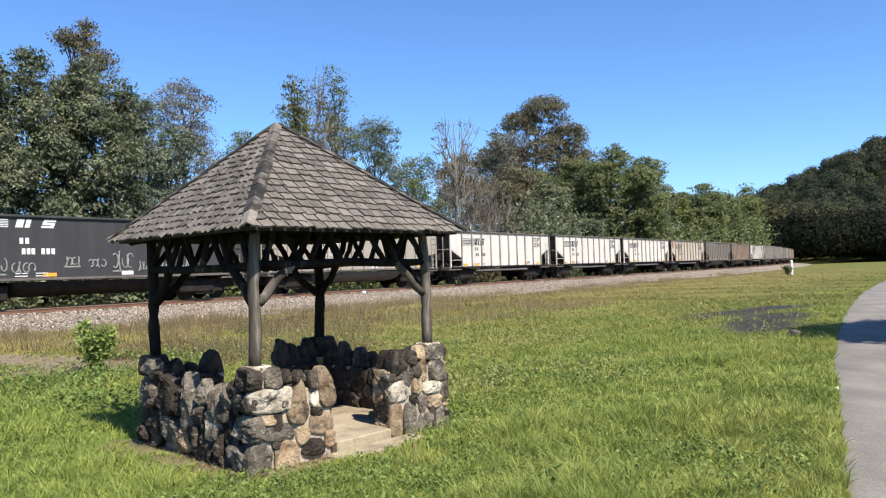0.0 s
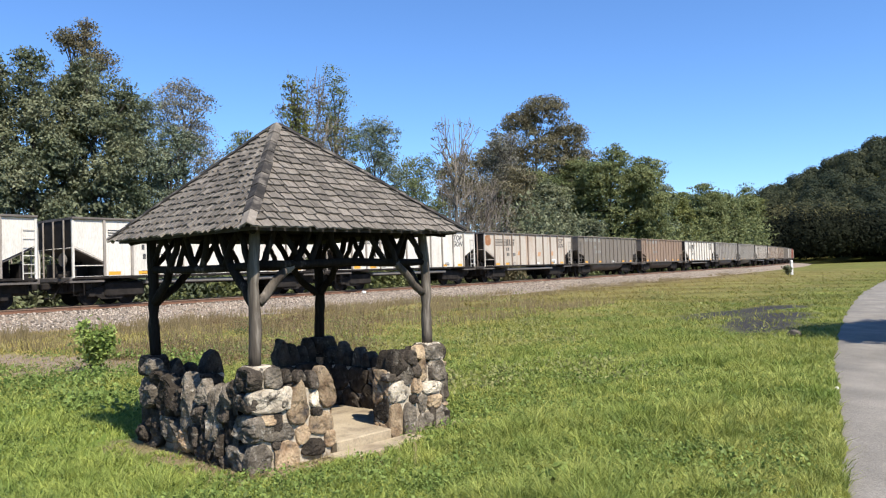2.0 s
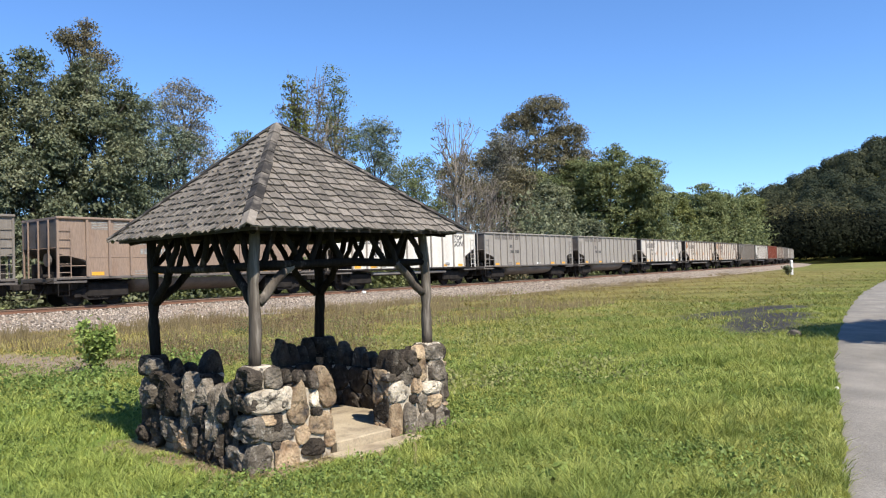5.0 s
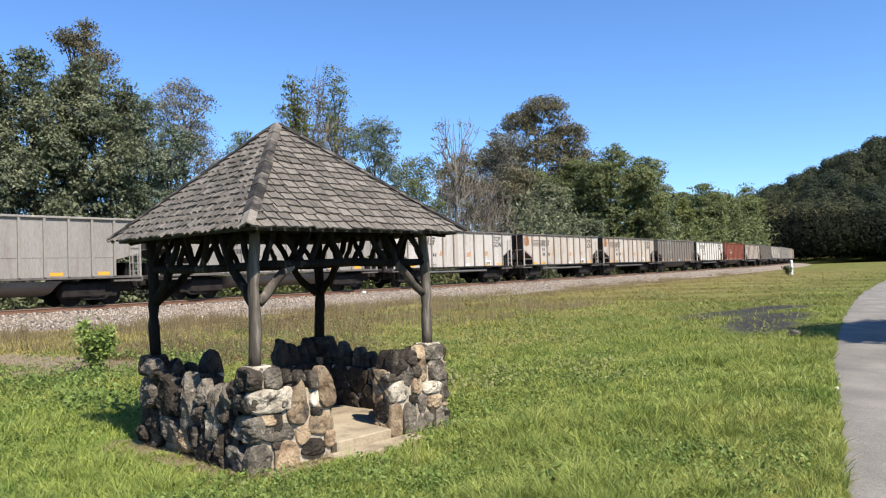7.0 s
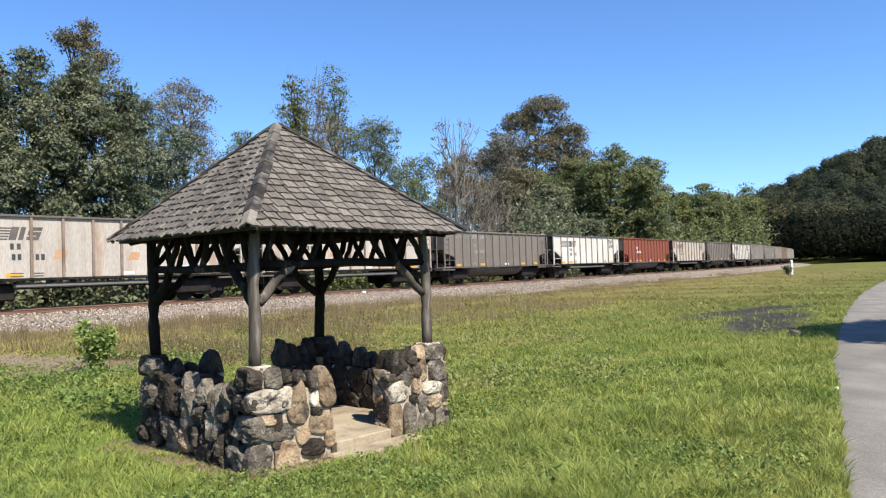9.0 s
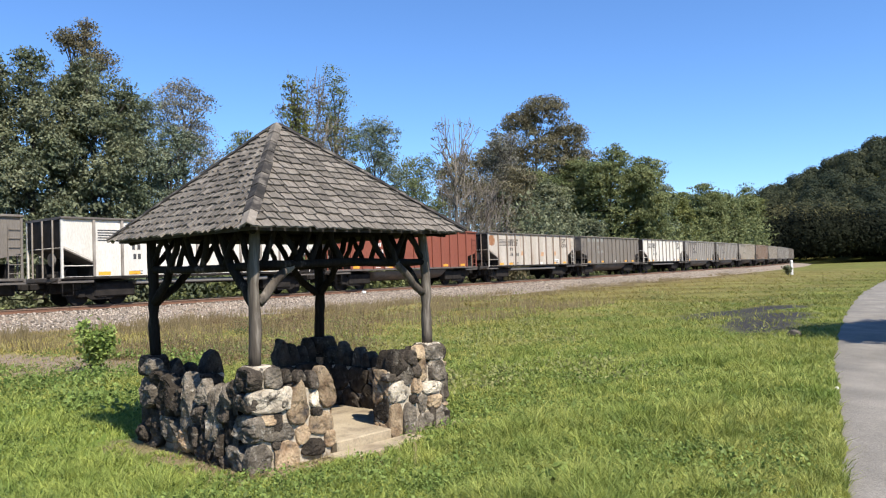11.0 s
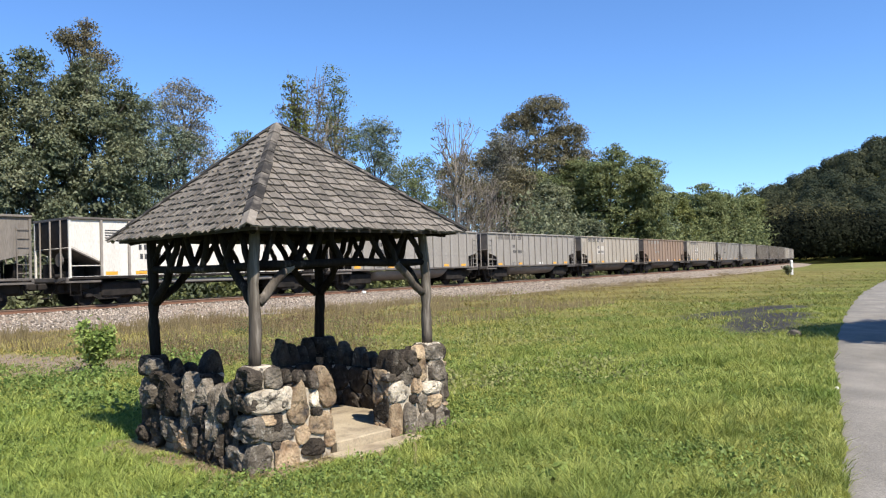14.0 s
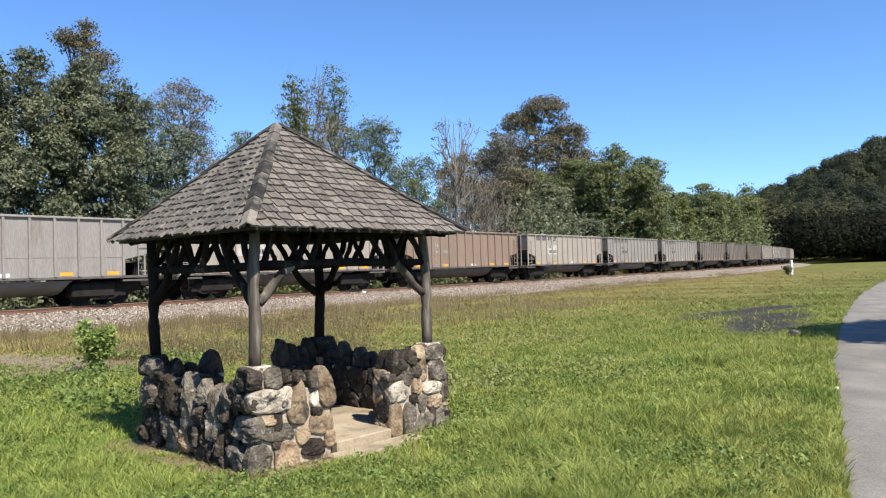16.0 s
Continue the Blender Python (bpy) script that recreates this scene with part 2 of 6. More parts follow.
LEAF_OLIVE = leaf_material("dusty_olive_leaves", (0.062, 0.066, 0.034), (0.145, 0.132, 0.060), 0.08, 0.15, 0.08)
LEAF_DRY = leaf_material("dry_weed_stems", (0.21, 0.165, 0.085), (0.28, 0.22, 0.12), 0.6)
LEAF_SHRUB = leaf_material("bright_shrub_leaves", (0.16, 0.225, 0.05), (0.32, 0.38, 0.11), 3.0)
LEAF_DEAD = leaf_material("dead_brown_leaves", (0.15, 0.095, 0.058), (0.27, 0.19, 0.11), 2.0, 0.4)
LEAF_MEADOW = leaf_material("olive_meadow_weed_leaves", (0.22, 0.25, 0.08), (0.32, 0.30, 0.125), 0.7, 0.2)
LEAF_WEED = leaf_material("weed_leaves", (0.12, 0.18, 0.04), (0.25, 0.31, 0.085), 3.0)


# ---- mesh helpers ----
class Mesh:
    """Collects vertices and faces of one part."""

    def __init__(self):
        self.v, self.f = [], []

    def add(self, verts, faces):
        k = len(self.v)
        self.v.extend(tuple(q) for q in verts)
        self.f.extend(tuple(i + k for i in f) for f in faces)
        return self

    def box(self, lo, hi, c=0.0):
        """A box with chamfered edges."""
        if c <= 0:
            vs = [(x, y, z) for x in (lo[0], hi[0]) for y in (lo[1], hi[1]) for z in (lo[2], hi[2])]
            return self.add(vs, [(0, 1, 3, 2), (4, 6, 7, 5), (0, 4, 5, 1), (2, 3, 7, 6), (0, 2, 6, 4), (1, 5, 7, 3)])
        bm = bmesh.new()
        bmesh.ops.create_cube(bm, size=1)
        for q in bm.verts:
            q.co = Vector([lo[i] + (q.co[i] + 0.5) * (hi[i] - lo[i]) for i in range(3)])
        bmesh.ops.bevel(bm, geom=bm.edges[:], offset=c, segments=1, affect="EDGES")
        bm.verts.index_update()
        self.add([q.co for q in bm.verts], [[q.index for q in f.verts] for f in bm.faces])
        bm.free()
        return self

    def tube(self, pts, radii, n=8, cap=True):
        """A tube of varying radius along points."""
        rings = []
        for i, p in enumerate(pts):
            p = Vector(p)
            d = (Vector(pts[min(i + 1, len(pts) - 1)]) - Vector(pts[max(i - 1, 0)])).normalized()
            a = d.orthogonal().normalized() if not rings else (self_a - d * self_a.dot(d)).normalized()
            self_a = a
            b = d.cross(a)
            r = radii[i] if isinstance(radii, (list, tuple)) else radii
            rings.append([p + (a * math.cos(t) + b * math.sin(t)) * r for t in (2 * math.pi * j / n for j in range(n))])
        vs = [q for ring in rings for q in ring]
        fs = [(i * n + j, i * n + (j + 1) % n, (i + 1) * n + (j + 1) % n, (i + 1) * n + j) for i in range(len(pts) - 1) for j in range(n)]
        if cap:
            fs += [tuple(range(n))[::-1], tuple((len(pts) - 1) * n + j for j in range(n))]
        return self.add(vs, fs)

    def prism(self, poly, y0, y1):
        """A polygon in x and z, drawn out from y0 to y1."""
        n = len(poly)
        vs = [(x, y0, z) for x, z in poly] + [(x, y1, z) for x, z in poly]
        return self.add(vs, [tuple(range(n)), tuple(range(2 * n - 1, n - 1, -1))] + [(i, i + n, (i + 1) % n + n, (i + 1) % n) for i in range(n)])

    def data(self, name):
        me = bpy.data.meshes.new(name)
        me.from_pydata(self.v, [], self.f)
        me.update()
        return me


def part(name, me, mat, parent=None, label="", m=None):
    """One mesh object under a thing or a part."""
    if isinstance(me, Mesh):
        me = me.data(name)
    if mat and not me.materials:
        me.materials.append(mat)
    ob = new(name, me)
    if parent is not None:
        ob.parent = parent
    if m is not None:
        ob.matrix_basis = m
    if label:
        tagged(ob, label)
    return ob


def smooth(ob):
    ob.data.polygons.foreach_set("use_smooth", [True] * len(ob.data.polygons))
    return ob


def thing(name, m, label, category, group="", kind=""):
    ob = new(name)
    ob.matrix_basis = m
    ob.empty_display_size = 0.2
    return tagged(ob, label, category, group, kind)


def array_mesh(name, verts, faces):
    """A mesh from arrays; all faces have the same number of corners."""
    me = bpy.data.meshes.new(name)
    k = faces.shape[1]
    me.vertices.add(len(verts))
    me.vertices.foreach_set("co", verts.astype(np.float32).ravel())
    me.loops.add(faces.size)
    me.loops.foreach_set("vertex_index", faces.astype(np.int32).ravel())
    me.polygons.add(len(faces))
    me.polygons.foreach_set("loop_start", np.arange(0, faces.size, k, dtype=np.int32))
    me.update(calc_edges=True)
    me.validate()
    return me


# ---- large structure ----
def smoothstep(a, b, x):
    t = min(max((x - a) / (b - a), 0), 1)
    return t * t * (3 - 2 * t)


def ground_z(x, y):
    d = math.hypot(x, y)
    z = 0.05 * (noise.noise((x * 0.25, y * 0.25, 0)) + 0.6 * noise.noise((x * 0.8, y * 0.8, 3))) * smoothstep(3, 9, d) * (1 - smoothstep(60, 110, d)) * smoothstep(1.7, 3.6, math.hypot(x + 1.685, y - 8.418))
    if y > 225:                                   # wooded hill beyond the field
        ridge = min(22.5 + 41.5 * (max(x - 190, 0) / 90) ** 0.92 + 0.5 * min(x - 190, 0), 150) + 3 * noise.noise((x * 0.012, y * 0.012, 1))
        z += max(ridge, 0) * smoothstep(225, 470, y) * (1 - smoothstep(490, 760, y))
    return z


def build_ground():
    radii = [0.0] + [1.6 * 1.075 ** i for i in range(112)]
    turns = [radians(a) for a in list(range(-180, -40, 6)) + [i * 0.75 for i in range(-53, 54)] + list(range(42, 180, 6))]
    vs, fs, n = [], [], len(turns)
    for r in radii:
        for a in turns:
            x, y = r * math.sin(a), r * math.cos(a)
            vs.append((x, y, ground_z(x, y)))
    for i in range(len(radii) - 1):
        for j in range(n):
            fs.append((i * n + j, i * n + (j + 1) % n, (i + 1) * n + (j + 1) % n, (i + 1) * n + j))
    ob = smooth(part("ground", Mesh().add(vs, fs), MAT_GROUND))
    return tagged(ob, "grassy field of green and straw-coloured turf beside the railway", "ground", kind="structure")


def ribbon(profile, s0, s1, step, jitter=0.0):
    """A strip along the track; profile: offset to the camera's side and height."""
    vs, fs, n = [], [], len(profile)
    k = int((s1 - s0) / step)
    for i in range(k + 1):
        s = s0 + i * step
        for j, (off, z) in enumerate(profile):
            w = jitter * noise.noise((s * 0.35, j * 3.1, 0)) if 0 < j < n - 1 else jitter * 4 * noise.noise((s * 0.2, j * 7.0, 0))
            x, y, _ = track(s, off + w)
            vs.append((x, y, z + jitter * 0.25 * noise.noise((s * 1.3, j * 5.0, 2))))
    for i in range(k):
        for j in range(n - 1):
            fs.append((i * n + j, i * n + j + 1, (i + 1) * n + j + 1, (i + 1) * n + j))
    return Mesh().add(vs, fs)


def rail_profile(off):
    """The outline of a rail, foot, web and head."""
    h = RAIL_TOP
    return [(off + a, h + b) for a, b in ((-0.075, -0.17), (-0.075, -0.155), (-0.012, -0.135), (-0.012, -0.045), (-0.036, -0.035), (-0.036, 0.0),
                                         (0.036, 0.0), (0.036, -0.035), (0.012, -0.045), (0.012, -0.135), (0.075, -0.155), (0.075, -0.17))]


def build_track():
    t = RAIL_TOP
    bed = [(-7.5, -0.06), (-5.0, 0.10), (-3.2, t - 0.42), (-1.75, t - 0.21), (-0.72, t - 0.19), (0.68, t - 0.19), (0.86, t - 0.20), (1.6, t - 0.23), (2.5, t - 0.33), (3.7, 0.30), (5.3, 0.10), (6.8, -0.06)]
    ob = part("track_bed", ribbon(bed, -95, 420, 1.0, 0.10), MAT_BALLAST)
    tagged(ob, "pale crushed-limestone ballast bed of a railway track", "track bed", kind="structure")
    for off in (-0.755, 0.755):
        ob = part("rail", ribbon(rail_profile(off), -95, 420, 2.5), MAT_RAIL)
        ob.data.materials.append(MAT_RAILHEAD)
        ob.data.polygons.foreach_set("material_index", [1 if i % 11 in (4, 5, 6) else 0 for i in range(len(ob.data.polygons))])
        tagged(ob, "rusty brown steel rail on the ballast", "rail", "rails of the track", "structure")
    ties = Mesh()
    for c in (0.0,):
        for i in range(620):
            s = -90 + i * 0.56
            x, y, a = track(s, c)
            ca, sa = math.cos(a), math.sin(a)
            vs = []
            for u in (-0.11, 0.11):
                for w in (-1.3, 1.3):
                    for z in (t - 0.30, t - 0.165):
                        vs.append((x + u * ca - w * sa, y + u * sa + w * ca, z))
            ties.add(vs, [(0, 1, 3, 2), (4, 6, 7, 5), (0, 4, 5, 1), (2, 3, 7, 6), (1, 5, 7, 3)])
    tagged(part("ties", ties, MAT_TIE), "dark creosoted wooden ties bedded in ballast", "railway ties", kind="stuff")
    # loose stones on the shoulder
    rng = np.random.default_rng(5)
    m = 19000
    s = -42 + 130 * rng.random(m) ** 1.5
    o = 1.0 + 4.5 * rng.random(m)
    shape = np.array([(1, 0, 0), (-1, 0, 0), (0, 1, 0), (0, -1, 0), (0, 0, 1), (0, 0, -1)], float)
    faces = np.array([(0, 2, 4), (2, 1, 4), (1, 3, 4), (3, 0, 4), (2, 0, 5), (1, 2, 5), (3, 1, 5), (0, 3, 5)])
    xs = [b[0] for b in bed]
    zs = [b[1] for b in bed]
    v = np.zeros((m, 6, 3))
    for i in range(m):
        x, y, _ = track(s[i], o[i])
        q = shape * (0.026 + 0.030 * rng.random()) * (0.6 + 0.8 * rng.random((6, 1)))
        q = q @ np.array(Euler(rng.random(3) * 6).to_matrix()).T
        v[i] = q + (x, y, np.interp(o[i], xs, zs) + 0.025)
    f = (faces[None] + 6 * np.arange(m)[:, None, None]).reshape(-1, 3)
    tagged(part("ballast_stones", array_mesh("ballast_stones", v.reshape(-1, 3), f), MAT_STONE_BIT), "loose pale crushed stones of the track shoulder", "ballast", kind="stuff")


def build_trail():
    vs, fs = [], []
    ys = [-14 + i * 0.7 for i in range(200)]
    for i, y in enumerate(ys):
        x = path_edge(y)
        ragged = 0.10 * noise.noise((y * 0.9, 0, 5)) + 0.05 * noise.noise((y * 3.1, 0, 8))
        for off, z in ((-0.12 + ragged, -0.03), (0.05 + ragged, 0.018), (0.5, 0.03), (2.1, 0.055), (3.7, 0.03), (4.2, -0.03)):
            px, py = x + off * 0.87, y - off * 0.49
            vs.append((px, py, ground_z(px, py) + z))
    for i in range(len(ys) - 1):
        for j in range(5):
            fs.append((i * 6 + j, i * 6 + j + 1, (i + 1) * 6 + j + 1, (i + 1) * 6 + j))
    ob = smooth(part("trail", Mesh().add(vs, fs), MAT_TRAIL))
    tagged(ob, "smooth grey fine-gravel walking trail along the field", "path", kind="structure")


build_ground()
build_track()
build_trail()


# ---- shelter ----
GAZ = pose(-1.685, 8.418, 0, 0, 0, 47.86)
HX, HY, WALL_T = 1.304, 1.127, 0.33            # half sizes of the walls' outer faces
PX, PY = 1.134, 0.957                          # posts
EX, EY, EAVE, APEX = 1.426, 1.314, 2.172, 3.415
APEX_AT = (-0.085, 0.09)
PIER_TOP = 0.925


def clip_poly(poly, a, b):
    """The half of a polygon that lies nearer to point a than to b."""
    mid, d = ((a[0] + b[0]) / 2, (a[1] + b[1]) / 2), (b[0] - a[0], b[1] - a[1])
    side = [(p[0] - mid[0]) * d[0] + (p[1] - mid[1]) * d[1] for p in poly]
    out = []
    for i, p in enumerate(poly):
        j = (i + 1) % len(poly)
        q = poly[j]
        if side[i] <= 0:
            out.append(p)
        if side[i] * side[j] < 0:
            t = side[i] / (side[i] - side[j])
            out.append((p[0] + t * (q[0] - p[0]), p[1] + t * (q[1] - p[1])))
    return out


def stone_cells(u0, u1, v0, v1, size, rng, tall=1.0):
    """Irregular polygons that fill a rectangle, as in rubble masonry."""
    nu, nv = max(1, round((u1 - u0) / (size * (1.15 if tall <= 1 else 1 / tall)))), max(1, round((v1 - v0) / (size * (0.85 if tall <= 1 else tall))))
    seeds = []
    for j in range(nv):
        for i in range(nu):
            seeds.append((u0 + (u1 - u0) * (i + 0.5 + (0.25 if j % 2 else -0.25) + rng.uniform(-0.24, 0.24)) / nu, v0 + (v1 - v0) * (j + 0.5 + rng.uniform(-0.25, 0.25)) / nv))
    cells = []
    for a in seeds:
        poly = [(u0, v0), (u1, v0), (u1, v1), (u0, v1)]
        for b in seeds:
            if b is not a and len(poly) > 2:
                poly = clip_poly(poly, a, b)
        if len(poly) > 2:
            cells.append(poly)
    return cells


def stone(poly, depth, rng):
    """A rough block with a domed face: u along the wall, v up, w out of it."""
    cu, cv = sum(p[0] for p in poly) / len(poly), sum(p[1] for p in poly) / len(poly)
    pts = []
    for i, p in enumerate(poly):                   # cut the corners to round them
        q0, q1 = poly[i - 1], poly[(i + 1) % len(poly)]
        for q, t in ((q0, 0.20), (q1, 0.20), (q1, 0.50)):
            pts.append((p[0] + (q[0] - p[0]) * t, p[1] + (q[1] - p[1]) * t))
    n = len(pts)
    seed, tip = rng.uniform(0, 99), (rng.uniform(-0.3, 0.3), rng.uniform(-0.3, 0.3))
    vs = []
    for scale, w in ((0.94, -0.05), (0.96, depth * 0.2), (0.91, depth * 0.80), (0.74, depth * 0.98), (0.40, depth * 1.02)):
        for u, v in pts:
            g = 1 + 0.14 * noise.noise((u * 11, v * 11, seed)) + rng.uniform(-0.02, 0.02)
            bulge = 0.45 * depth * noise.noise((u * 9, v * 9, seed + 5 + w * 20)) + depth * (tip[0] * (u - cu) + tip[1] * (v - cv)) * 6 if w > 0.2 * depth else 0
            vs.append((cu + (u - cu) * scale * g, cv + (v - cv) * scale * g, w + bulge))
    vs.append((cu, cv, depth * rng.uniform(0.95, 1.1)))
    fs = [(r * n + i, r * n + (i + 1) % n, (r + 1) * n + (i + 1) % n, (r + 1) * n + i) for r in range(4) for i in range(n)]
    fs += [(4 * n + i, 4 * n + (i + 1) % n, 5 * n) for i in range(n)]
    return vs, fs


def pick_stone(rng, pale=0.12, tan=0.22):
    r = rng.random()
    return MAT_PALESTONE if r < pale else MAT_TANSTONE if r < pale + tan else MAT_FIELDSTONE


def masonry_face(parent, u0, u1, v0, v1, frame_m, size, rng, tall=1.0, pale=0.12, tan=0.22, depth=0.045, only=None):
    for poly in stone_cells(u0, u1, v0, v1, size, rng, tall):
        vs, fs = stone(poly, depth * rng.uniform(0.7, 1.35), rng)
        part("stone", Mesh().add([frame_m @ Vector(q) for q in vs], fs), only or pick_stone(rng, pale, tan), parent)


# stones of the walls: along, up, width, height, lean to the right, taper, kind (F dark, G grey, T tan, P pale)
FRONT_LEFT = ((-1.06, 0.82, 0.19, 0.20, 0, 0.0, "G"), (-1.12, 0.62, 0.41, 0.23, 0, 0.0, "P"), (-0.92, 0.62, 0.12, 0.22, 18, 0.2, "P"), (-0.78, 0.57, 0.27, 0.42, 8, 0.6, "T"), (-0.90, 0.82, 0.12, 0.13, 0, 0.5, "F"),
              (-0.76, 0.80, 0.14, 0.12, 0, 0.5, "F"), (-0.61, 0.75, 0.13, 0.18, -5, 0.3, "F"), (-0.47, 0.67, 0.21, 0.42, -16, 0.3, "T"), (-0.60, 0.58, 0.11, 0.17, 0, 0.2, "P"), (-0.58, 0.45, 0.13, 0.09, 10, 0.0, "F"),
              (-0.52, 0.33, 0.31, 0.22, 8, 0.1, "T"), (-0.74, 0.26, 0.17, 0.18, -15, 0.1, "T"), (-1.08, 0.455, 0.28, 0.11, 4, 0.1, "T"))
FRONT_LEFT_LOW = ((-1.03, 0.33, 0.40, 0.165, 6, 0.1, "G"), (-1.04, 0.215, 0.10, 0.09, 0, 0.0, "F"), (-1.22, 0.10, 0.26, 0.32, 0, 0.1, "G"), (-0.92, 0.08, 0.29, 0.32, 0, 0.2, "T"), (-0.62, 0.12, 0.28, 0.16, 5, 0.1, "F"), (-0.43, 0.17, 0.12, 0.17, 0, 0.0, "T"))
FRONT_RIGHT = ((0.50, 0.79, 0.27, 0.28, -8, 0.55, "F"), (0.45, 0.64, 0.24, 0.09, 0, 0.0, "F"), (0.53, 0.48, 0.31, 0.22, -4, 0.1, "P"), (0.47, 0.18, 0.19, 0.38, 0, 0.1, "T"), (0.67, 0.14, 0.22, 0.40, 0, 0.1, "G"), (0.62, 0.66, 0.22, 0.25, -8, 0.2, "G"),
               (0.72, 0.82, 0.20, 0.16, 25, 0.3, "F"), (0.89, 0.69, 0.14, 0.31, 0, 0.4, "T"), (0.79, 0.68, 0.12, 0.17, 0, 0.2, "F"), (1.08, 0.84, 0.31, 0.17, 0, 0.0, "G"), (0.86, 0.86, 0.14, 0.16, 0, 0.1, "T"), (1.14, 0.63, 0.23, 0.23, 0, 0.1, "G"))
FRONT_RIGHT_LOW = ((0.79, 0.51, 0.16, 0.19, 0, 0.1, "T"), (1.02, 0.46, 0.29, 0.14, 0, 0.0, "P"), (1.06, 0.30, 0.24, 0.16, 0, 0.0, "T"), (0.87, 0.29, 0.15, 0.23, 0, -0.4, "G"), (0.73, 0.37, 0.11, 0.10, 0, 0.0, "F"), (1.22, 0.40, 0.10, 0.27, 0, 0.0, "G"),
                   (0.93, 0.08, 0.27, 0.26, 0, 0.0, "G"), (1.18, 0.09, 0.23, 0.26, 0, 0.0, "G"))
# kinds on this dim side follow each stone's tone, its light and shade included
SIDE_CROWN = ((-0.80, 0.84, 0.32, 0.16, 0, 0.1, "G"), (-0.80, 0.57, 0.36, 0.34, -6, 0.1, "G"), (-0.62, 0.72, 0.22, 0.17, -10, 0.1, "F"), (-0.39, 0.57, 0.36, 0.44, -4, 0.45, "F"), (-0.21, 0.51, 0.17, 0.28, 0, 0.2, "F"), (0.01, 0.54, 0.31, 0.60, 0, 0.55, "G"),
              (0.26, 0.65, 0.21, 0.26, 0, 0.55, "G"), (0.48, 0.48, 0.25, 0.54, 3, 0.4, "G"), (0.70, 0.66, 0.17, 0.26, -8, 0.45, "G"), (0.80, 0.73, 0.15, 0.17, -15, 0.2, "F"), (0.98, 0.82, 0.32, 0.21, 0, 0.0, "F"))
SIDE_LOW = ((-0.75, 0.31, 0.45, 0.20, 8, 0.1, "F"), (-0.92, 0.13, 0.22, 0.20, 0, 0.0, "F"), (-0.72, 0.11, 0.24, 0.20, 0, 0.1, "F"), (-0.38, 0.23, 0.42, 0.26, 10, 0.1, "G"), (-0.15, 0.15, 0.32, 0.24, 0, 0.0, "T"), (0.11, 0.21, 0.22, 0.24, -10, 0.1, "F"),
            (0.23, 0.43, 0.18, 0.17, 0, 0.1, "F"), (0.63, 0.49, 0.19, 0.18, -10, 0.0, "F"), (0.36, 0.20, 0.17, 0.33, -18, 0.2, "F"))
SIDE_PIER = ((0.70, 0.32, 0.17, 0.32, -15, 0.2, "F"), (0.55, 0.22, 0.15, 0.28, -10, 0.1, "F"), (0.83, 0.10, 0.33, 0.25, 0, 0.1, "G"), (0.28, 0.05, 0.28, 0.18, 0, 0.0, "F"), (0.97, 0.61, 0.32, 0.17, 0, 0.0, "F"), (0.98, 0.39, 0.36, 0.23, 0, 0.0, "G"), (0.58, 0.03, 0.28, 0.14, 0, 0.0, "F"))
KINDS = {"F": MAT_FIELDSTONE, "G": MAT_GREYSTONE, "T": MAT_TANSTONE, "P": MAT_PALESTONE}


